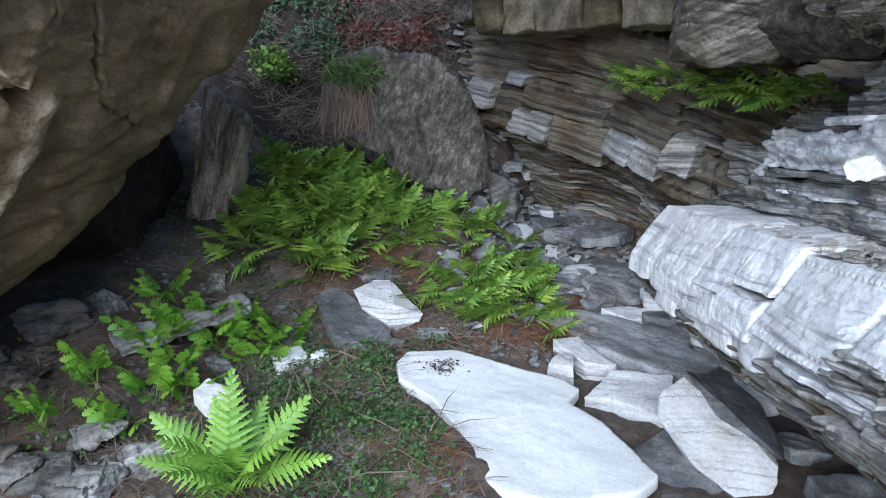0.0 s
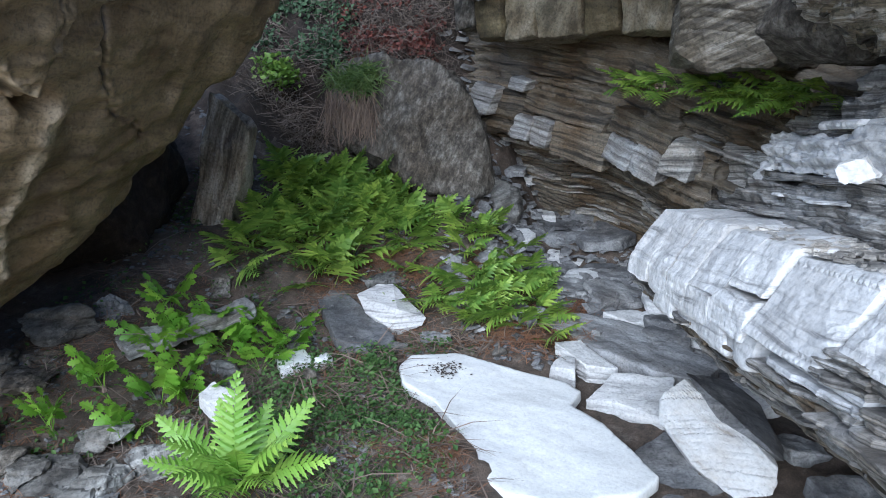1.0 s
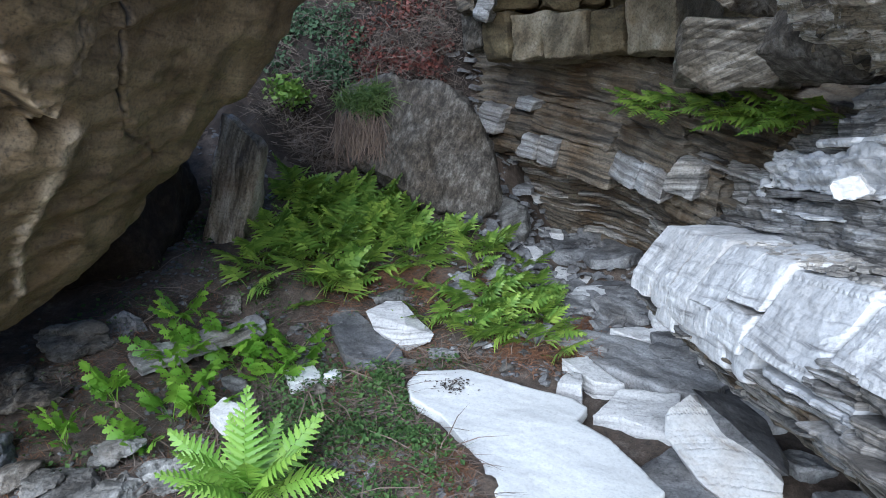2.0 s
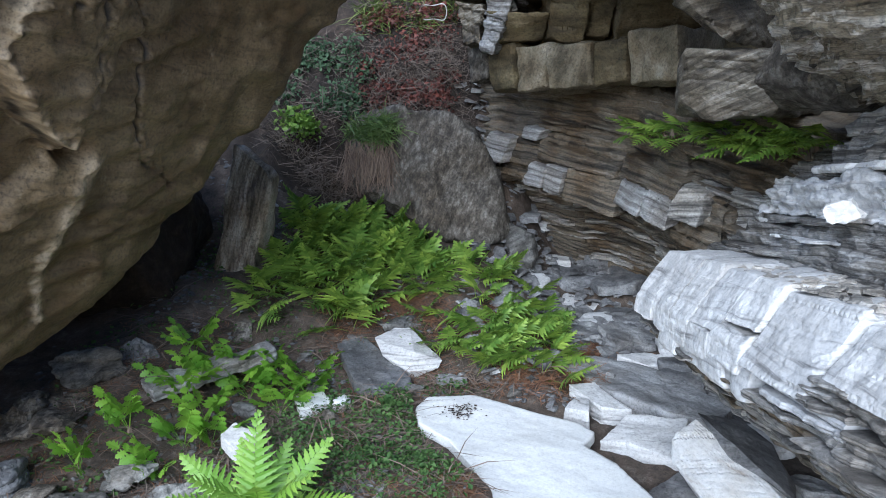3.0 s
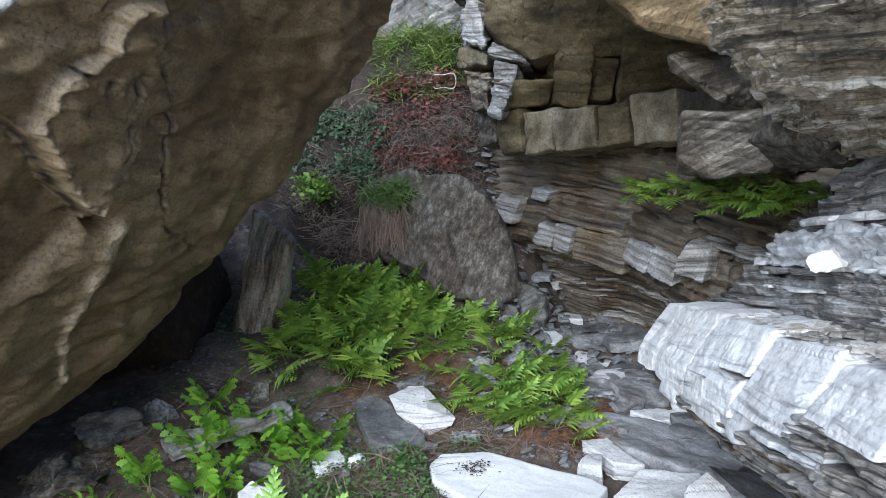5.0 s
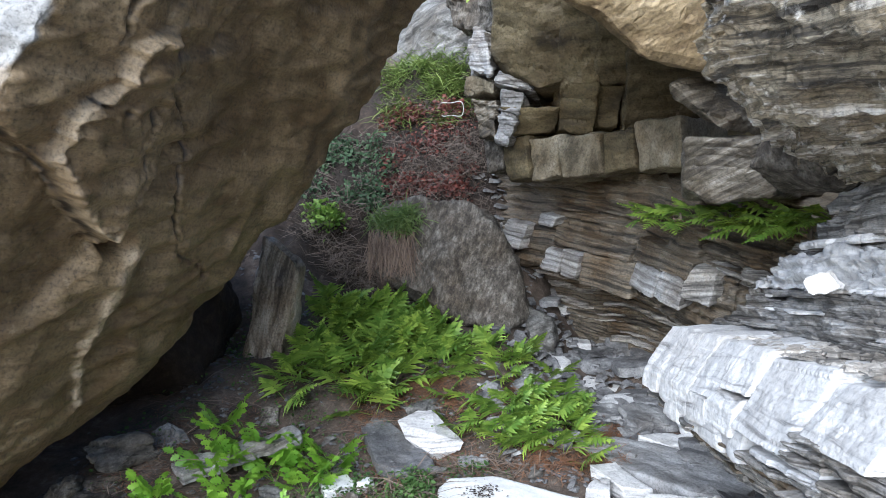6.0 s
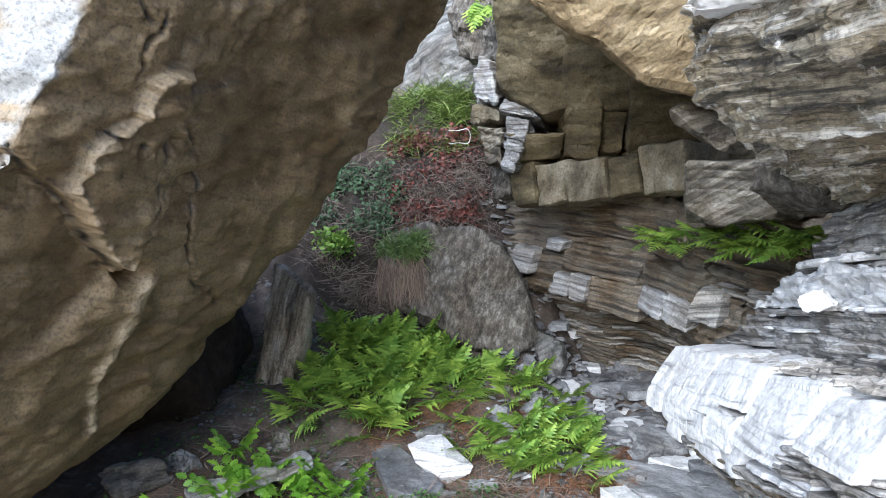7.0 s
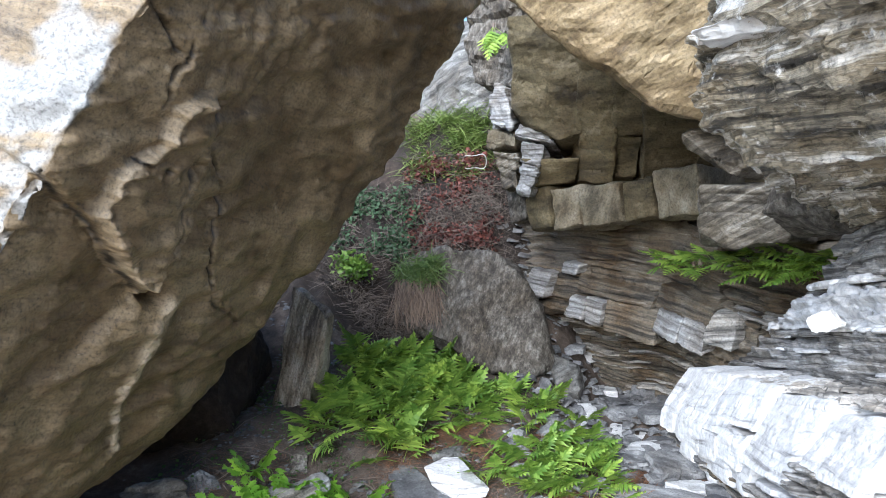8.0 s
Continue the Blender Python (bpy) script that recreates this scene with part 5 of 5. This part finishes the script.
# ---- plants ----
def frond_data(name, length, width, pairs, lobes, mat, shape="lady", droop=0.5, seed=0, stalk=0.22, blunt=0.55):
    """A fern frond that grows from the origin along +y and arches down: a stalk and cut pinnae in pairs."""
    rng = random.Random(seed)
    verts, faces = [], []

    def spine(s):
        return Vector((0, length * (s - 0.10 * droop * s * s), length * droop * (0.55 * s - 0.75 * s * s)))

    steps = 12
    for i in range(steps + 1):
        p, w = spine(i / steps), 0.006 * length * (1.3 - i / steps)
        verts += [p + Vector((-w, 0, 0)), p + Vector((w, 0, 0)), p + Vector((0, 0, -1.5 * w))]
    for i in range(steps):
        for a, b in ((0, 1), (1, 2), (2, 0)):
            faces.append((3 * i + a, 3 * i + b, 3 * i + 3 + b, 3 * i + 3 + a))
    for i in range(pairs):
        s = stalk + (1 - stalk) * (i + 0.3) / pairs
        u = (s - stalk) / (1 - stalk)
        reach = width * ((min(1, 0.45 + 2.0 * u) * (1 - u) ** 0.75) if shape == "lady" else (1 - u) ** 0.9) * rng.uniform(0.9, 1.08)
        for side in (-1, 1):
            root = spine(min(1, s + 0.01 * side))
            ahead = 0.25 + 0.5 * u
            way = Vector((side, ahead, -0.12 + rng.uniform(-0.12, 0.12))).normalized()
            across = Vector((-side * 0.25, 1, 0)).normalized()
            n = max(3, int(lobes * (0.4 + 0.6 * reach / width)))
            gap = (1 - stalk) * length / pairs * blunt
            base = len(verts)
            lift = rng.uniform(0.05, 0.30)
            for k in range(2 * n + 1):
                f = k / (2 * n)
                mid = root + way * reach * f + Vector((0, 0, -0.22 * reach * f * f))
                w = gap * min(1, 0.55 + 3 * f) * (1 - f ** 1.5) * (1.0 if k % 2 else 0.66) * rng.uniform(0.9, 1.1)
                ahead_f = way * (0.25 * w if k % 2 else 0)
                verts += [mid, mid + across * w + ahead_f + Vector((0, 0, lift * w)), mid - across * w + ahead_f + Vector((0, 0, lift * w))]
            for k in range(2 * n):
                a, b = base + 3 * k, base + 3 * k + 3
                faces += [(a, a + 1, b + 1, b), (a, b, b + 2, a + 2)]
    return data_from(name, verts, faces, mat)


def leaf_data(name, length, leaflets, mat, seed=0):
    """A divided leaf: a stalk with broad, toothed leaflets in pairs and one at the tip."""
    rng = random.Random(seed)
    verts, faces = [], []
    w = 0.008 * length
    for s in (0, 0.5, 1):
        p = Vector((0, length * s * 0.8, length * (0.25 * s - 0.3 * s * s)))
        verts += [p + Vector((-w, 0, 0)), p + Vector((w, 0, 0)), p + Vector((0, 0, -w))]
    for i in range(2):
        for a, b in ((0, 1), (1, 2), (2, 0)):
            faces.append((3 * i + a, 3 * i + b, 3 * i + 3 + b, 3 * i + 3 + a))
    spots = [(0.86, 0, 0.24)] + [(0.44 + 0.15 * i, sd, 0.27 - 0.03 * i) for i in range(leaflets) for sd in (-1, 1)]
    for s, side, size in spots:
        root = Vector((0, length * s, length * (0.3 * s - 0.42 * s * s)))
        way = Vector((side * 1.0, 0.55 if side else 1.0, -0.2 + rng.uniform(-0.15, 0.15))).normalized()
        across = Vector((-way.y, way.x, rng.uniform(-0.2, 0.2))).normalized()
        reach = length * size * rng.uniform(0.8, 1.05)
        prof = [(0.0, 0.03), (0.16, 0.30), (0.22, 0.14), (0.40, 0.52), (0.46, 0.22), (0.66, 0.46), (0.70, 0.20), (0.86, 0.24), (0.90, 0.12), (1.0, 0.0)]
        base = len(verts)
        for f, wd in prof:
            mid = root + way * reach * f + Vector((0, 0, -0.25 * reach * f * f))
            verts += [mid, mid + across * reach * wd + Vector((0, 0, 0.12 * reach * wd)), mid - across * reach * wd + Vector((0, 0, 0.12 * reach * wd))]
        for k in range(len(prof) - 1):
            a, b = base + 3 * k, base + 3 * k + 3
            faces += [(a, a + 1, b + 1, b), (a, b, b + 2, a + 2)]
    return data_from(name, verts, faces, mat)


CROWN = data_from("crown", [(0.012 * math.cos(k), 0.012 * math.sin(k), -0.02) for k in range(6)] + [(0.007 * math.cos(k), 0.007 * math.sin(k), 0.02) for k in range(6)],
                  [(k, (k + 1) % 6, 6 + (k + 1) % 6, 6 + k) for k in range(6)] + [(6, 7, 8, 9, 10, 11)], M_TWIG)


def plant(name, at, datas, spread, label, category, group, seed, tilt=(35, 65), part_name="frond", turn=None, scale=(0.85, 1.15), roll=(-20, 20)):
    """A plant with leaves that rise from one root in all directions."""
    rng = random.Random(seed)
    root = new(name)
    root.location = at
    tagged(root, label, category, group)
    crown = new("crown" if part_name == "frond" else "stem", CROWN)
    crown.parent = root
    tagged(crown, "brown scaly base")
    start = rng.uniform(0, 360) if turn is None else turn[0]
    wide = 360 if turn is None else turn[1]
    for i in range(spread):
        ob = new(part_name, rng.choice(datas))
        ob.parent = root
        k = rng.uniform(*scale)
        ob.matrix_basis = pose(0, 0, 0, 0, 0, start + wide * (i + rng.uniform(-0.3, 0.3)) / spread) @ pose(0, 0, 0, rng.uniform(*tilt), rng.uniform(*roll), 0) @ Matrix.Diagonal((k, k, k, 1))
    return root


NEAR = [frond_data("near_frond", 0.36, 0.115, 13, 7, M_FERN_NEAR, "lady", 0.5, 1 + i, 0.16, 0.66) for i in range(3)]
OAK = [frond_data("small_frond", 0.25, 0.098, 7, 4, M_FERN, "oak", 0.5, 10 + i, 0.34, 0.74) for i in range(5)]
LEAVES = [leaf_data("divided_leaf", 0.21, 3, M_LEAF, 20 + i) for i in range(4)]

fern = tagged(new("fern"), "bright green fern growing from the soil", "fern")
crown = new("crown", CROWN)
crown.parent = fern
tagged(crown, "brown scaly base")
fern.location = (-0.61, 1.95, hz(-0.61, 1.95))
for i, (turn, tilt, roll, size) in enumerate([(-4, 88, 0, 1.05), (78, 40, -45, 0.98), (105, 30, -30, 0.85), (-60, 46, 45, 0.98), (-95, 25, 30, 0.9), (-35, 62, 25, 0.8), (40, 66, -25, 0.8), (150, 40, -15, 0.9), (-150, 35, 15, 0.95), (178, 28, 0, 1.0), (125, 52, -30, 0.9), (-120, 50, 30, 0.95), (165, 55, 0, 0.8), (-165, 58, 0, 0.8)]):
    ob = new("frond", NEAR[i % 3])
    ob.parent = fern
    ob.matrix_basis = pose(0, 0, 0, 0, 0, turn) @ pose(0, 0, 0, tilt, 0, 0) @ pose(0, 0, 0, 0, roll, 0) @ Matrix.Diagonal((size, size, size, 1))
rng = random.Random(11)
for i in range(144):
    if i < 86:
        y = 3.18 + 1.06 * rng.uniform(0, 1) ** 0.75
        x = rng.uniform(-1.0 + 0.08 * (y - 3.2), -0.10 - 0.2 * (y - 3.3))
    else:
        y = rng.uniform(2.95, 3.85)
        x = rng.uniform(-0.20, 0.46)
    plant("fern", (x, y, hz(x, y) - 0.01), OAK, rng.randint(3, 4), "green fern in a dense patch below the bank", "fern", "fern patch", 50 + i, (15, 60) if y < 3.7 else (30, 72), turn=(140 + rng.uniform(-50, 50), 200), scale=(0.6, 1.3) if i < 86 else (0.55, 1.0), roll=(-20, 35))
for i in range(30):
    k = rng.uniform(0, 1)
    x = 0.86 + 0.40 * k + rng.uniform(-0.03, 0.05)
    y = 3.45 - 0.95 * k + rng.uniform(-0.08, 0.08)
    plant("fern", (x, y, 1.13 + rng.uniform(-0.02, 0.04)), OAK, 4, "green fern hanging from the rock ledge", "fern", "ferns on the ledge", 320 + i, (-15, 40), turn=(30, 170), scale=(0.45, 0.85))
for i, (x, y) in enumerate([(-0.98, 2.84), (-0.86, 2.74), (-0.72, 2.68), (-1.08, 2.60), (-1.02, 2.72), (-0.92, 2.78), (-0.74, 2.82), (-0.64, 2.76), (-1.18, 2.36), (-0.97, 2.54), (-0.99, 2.36), (-0.92, 2.44), (-1.02, 2.22), (-1.27, 2.17), (-0.82, 2.92), (-0.66, 2.90), (-1.12, 2.86)]):
    plant("leafy_plant", (x, y, hz(x, y)), LEAVES, 6, "bright green plant with lobed, divided leaves", "plant", "leafy plants", 360 + i, (35, 80), "leaf", turn=(70, 220), scale=(0.65, 1.05), roll=(-30, 30))


# ---- ground cover and litter ----
def scattered(name, count, where, piece, mat, label, category, seed):
    """Many small pieces as one object; where(rng) gives a place, piece(rng) gives corners and faces."""
    rng = random.Random(seed)
    verts, faces = [], []
    for _ in range(count):
        x, y, z, m = where(rng)
        vs, fs = piece(rng)
        b = len(verts)
        verts += [tuple((m @ Vector(v)) + Vector((x, y, z))) for v in vs]
        faces += [tuple(b + k for k in f) for f in fs]
    return tagged(new(name, data_from(name, verts, faces, mat)), label, category, kind="stuff")


def turned(rng, tilt):
    return Euler((radians(rng.uniform(-tilt, tilt)), radians(rng.uniform(-tilt, tilt)), rng.uniform(0, 6.283))).to_matrix()


def small_leaf(low, high):
    def piece(rng):
        a = rng.uniform(low, high)
        w = a * rng.uniform(0.28, 0.42)
        return [(0, 0, 0), (w, a * 0.45, a * 0.10), (0, a, 0.0), (-w, a * 0.45, a * 0.10), (0, a * 0.5, 0)], [(0, 1, 4), (1, 2, 4), (2, 3, 4), (3, 0, 4)]
    return piece


def needle(low, high, wide=0.0011):
    def piece(rng):
        a, b = rng.uniform(low, high), rng.uniform(-0.2, 0.2)
        return [(-wide, 0, 0), (wide, 0, 0), (wide + b * a, a * 0.55, a * 0.06), (-wide + b * a, a * 0.55, a * 0.06), (b * a * 2.2, a, 0)], [(0, 1, 2, 3), (3, 2, 4)]
    return piece


def clumped(x0, x1, y0, y1, up, tilt, count, radius, seed):
    """Places in clumps on the ground of a stretch of the plan."""
    r0 = random.Random(seed)
    mids = [(r0.uniform(x0, x1), r0.uniform(y0, y1)) for _ in range(count)]
    def where(rng):
        mx, my = rng.choice(mids)
        x, y = rng.gauss(mx, radius), rng.gauss(my, radius)
        while x0 < 0.2 and y < 2.74 and x > -0.20 + 0.42 * (2.62 - y) * (y < 2.62):  # none on the white slab
            x, y = x - 0.12, rng.gauss(my, radius)
        return x, y, hz(x, y) + rng.uniform(0, up), turned(rng, tilt)
    return where


def heaped(mids, radius, tilt):
    """Places in round heaps, each given by its middle (x, y, z)."""
    def where(rng):
        mx, my, mz = rng.choice(mids)
        return rng.gauss(mx, radius), rng.gauss(my, radius), rng.gauss(mz, radius * 0.8), turned(rng, tilt)
    return where


def on_bank(x0, x1, y0, y1, count, seed, up=0.10):
    """Middles of heaps on the bank."""
    r0 = random.Random(seed)
    out = []
    for _ in range(count):
        x, y = r0.uniform(x0, x1), r0.uniform(y0, y1)
        out.append((x, y, hz(x, y) + up))
    return out


def chip(low, high):
    def piece(rng):
        a = rng.uniform(low, high)
        p = [(a * rng.uniform(0.6, 1.1) * math.cos(k * 1.257), a * rng.uniform(0.5, 0.9) * math.sin(k * 1.257), 0) for k in range(5)]
        return p + [(0.75 * x, 0.75 * y, a * rng.uniform(0.15, 0.4)) for x, y, _ in p], [(5, 6, 7, 8, 9)] + [(k, (k + 1) % 5, 5 + (k + 1) % 5, 5 + k) for k in range(5)]
    return piece


scattered("ground_cover", 6500, clumped(-0.70, 0.08, 1.72, 2.8, 0.05, 55, 95, 0.045, 1), small_leaf(0.009, 0.026), M_HERB, "small dark green herbs covering the soil", "herbs", 1)
scattered("green_grass", 700, clumped(-0.6, 0.0, 1.75, 2.6, 0.0, 40, 22, 0.02, 31), needle(0.05, 0.11, 0.0016), M_GRASS, "thin green grass blades among the herbs", "grass", 31)
scattered("moss_herbs", 3600, clumped(-1.5, -0.1, 2.0, 4.1, 0.04, 50, 80, 0.06, 21), small_leaf(0.009, 0.024), M_HERB, "low dark herbs between the stones", "herbs", 21)
scattered("needle_litter", 9000, clumped(-1.5, 0.9, 1.8, 3.6, 0.010, 14, 90, 0.08, 2), needle(0.03, 0.07, 0.0015), M_DRY, "reddish brown pine needles strewn on the soil", "needles", 2)
scattered("needle_litter", 9000, clumped(-0.6, 0.7, 2.85, 3.5, 0.015, 16, 24, 0.07, 22), needle(0.03, 0.07, 0.0016), M_DRY, "thick patch of reddish brown needles below the ferns", "needles", 22)
scattered("dry_grass", 9000, clumped(-1.3, 0.2, 1.7, 3.2, 0.02, 35, 110, 0.06, 3), needle(0.03, 0.10, 0.0010), M_TWIG, "dry grey grass and thin twigs on the soil", "grass", 3)
scattered("twigs", 700, clumped(-1.4, 0.2, 1.7, 3.3, 0.03, 18, 60, 0.10, 51), needle(0.10, 0.26, 0.0024), M_TWIG, "grey dead twigs lying on the slope", "twigs", 51)
scattered("gravel", 2200, clumped(-1.6, 1.1, 1.75, 4.6, 0.0, 20, 110, 0.08, 8), chip(0.006, 0.028), M_GREY, "small grey stone chips on the soil", "gravel", 8)
scattered("slate_chips", 900, clumped(0.12, 1.15, 2.9, 5.1, 0.02, 30, 80, 0.09, 41), chip(0.02, 0.07), M_GREY, "dark flat slate chips in the gully", "gravel", 41)
scattered("dry_stems", 1500, heaped(on_bank(-0.65, 0.0, 4.6, 5.05, 40, 42, 0.17), 0.06, 85), needle(0.06, 0.16, 0.0014), M_TWIG, "dry grey stems among the red leaves", "roots", 42)
scattered("ledge_flakes", 420, lambda rng: (lambda x, y: (x, y, 0.976 - TILT * (y - 1.3), turned(rng, 8)))(rng.uniform(0.58, 0.74), rng.uniform(0.5, 1.6)), chip(0.004, 0.024), M_SCHIST, "pale grey rock flakes strewn on the ledge", "gravel", 9)
scattered("slab_dirt", 150, lambda rng: (lambda x, y: (x, y, 0.165 + 0.12 * (y - 2.62), turned(rng, 8)))(rng.gauss(0.0, 0.035), rng.gauss(2.58, 0.03)), chip(0.002, 0.007), M_HUMUS, "dark crumbs of soil on the white slab", "dirt", 10)
scattered("bank_roots", 5200, heaped(on_bank(-1.15, 0.02, 4.42, 4.95, 60, 4, 0.10), 0.07, 85), needle(0.06, 0.18, 0.0016), M_TWIG, "tangled grey roots and dry stems on the bank", "roots", 4)
scattered("red_leaves", 3400, heaped(on_bank(-0.6, -0.05, 4.72, 5.05, 24, 5, 0.14), 0.05, 85), small_leaf(0.014, 0.04), M_RED, "purple-red leafy plants on the bank", "shrub", 5)
scattered("bank_herbs", 2600, heaped(on_bank(-1.15, -0.6, 4.62, 5.0, 18, 6, 0.14), 0.05, 85), small_leaf(0.014, 0.04), M_SEDUM, "dark green leafy plants on the bank", "shrub", 6)
scattered("low_bush", 500, heaped([(-1.02, 4.55, 1.22), (-0.95, 4.52, 1.18)], 0.045, 70), small_leaf(0.025, 0.045), M_FERN, "small bright green bush at the foot of the bank", "shrub", 11)
scattered("bank_grass", 3600, heaped(on_bank(-0.62, 0.0, 5.02, 5.4, 34, 7, 0.06), 0.05, 40), needle(0.08, 0.2, 0.003), M_GRASS, "sunlit green grass at the top of the bank", "grass", 7)
scattered("grass_tuft", 900, heaped([(-0.58, 4.28, 1.16), (-0.50, 4.25, 1.18), (-0.42, 4.22, 1.2), (-0.48, 4.22, 1.12)], 0.035, 75), needle(0.05, 0.13, 0.0025), M_GRASS, "green grass tuft on the boulder", "grass", 12)
scattered("hanging_grass", 420, lambda rng: (rng.uniform(-0.66, -0.38), rng.uniform(4.14, 4.24), rng.uniform(0.95, 1.12), Euler((radians(rng.uniform(-110, -70)), radians(rng.uniform(-20, 20)), radians(rng.uniform(-30, 30)))).to_matrix()), needle(0.10, 0.22, 0.0018), M_TWIG, "dry grass hanging down the boulder", "grass", 13)
plant("fern", (0.02, 4.02, 2.56), OAK, 6, "small bright fern hanging from the rock edge", "fern", "", 900, (-85, -35), turn=(130, 120), scale=(0.7, 1.1))


def tube(points, radius, sides=5):
    verts, faces = [], []
    for i, p in enumerate(points):
        d = (points[min(i + 1, len(points) - 1)] - points[max(i - 1, 0)]).normalized()
        a = d.cross(Vector((0.3, 0.2, 0.9))).normalized()
        b = d.cross(a)
        verts += [p + radius * (a * math.cos(6.283 * k / sides) + b * math.sin(6.283 * k / sides)) for k in range(sides)]
    for i in range(len(points) - 1):
        for k in range(sides):
            faces.append((i * sides + k, i * sides + (k + 1) % sides, (i + 1) * sides + (k + 1) % sides, (i + 1) * sides + k))
    return verts, faces


loop = [Vector((-0.15 + 0.075 * math.cos(a) * (1 + 0.2 * a / 6), 4.42 - 0.02 * math.sin(2 * a), 1.83 + 0.05 * math.sin(a) + 0.012 * math.sin(3 * a))) for a in np.linspace(-2.6, 2.4, 22)]
tagged(new("root_loop", data_from("root_loop", *tube(loop, 0.003), M_STREAK, True)), "pale bare root looping out of the bank", "root")
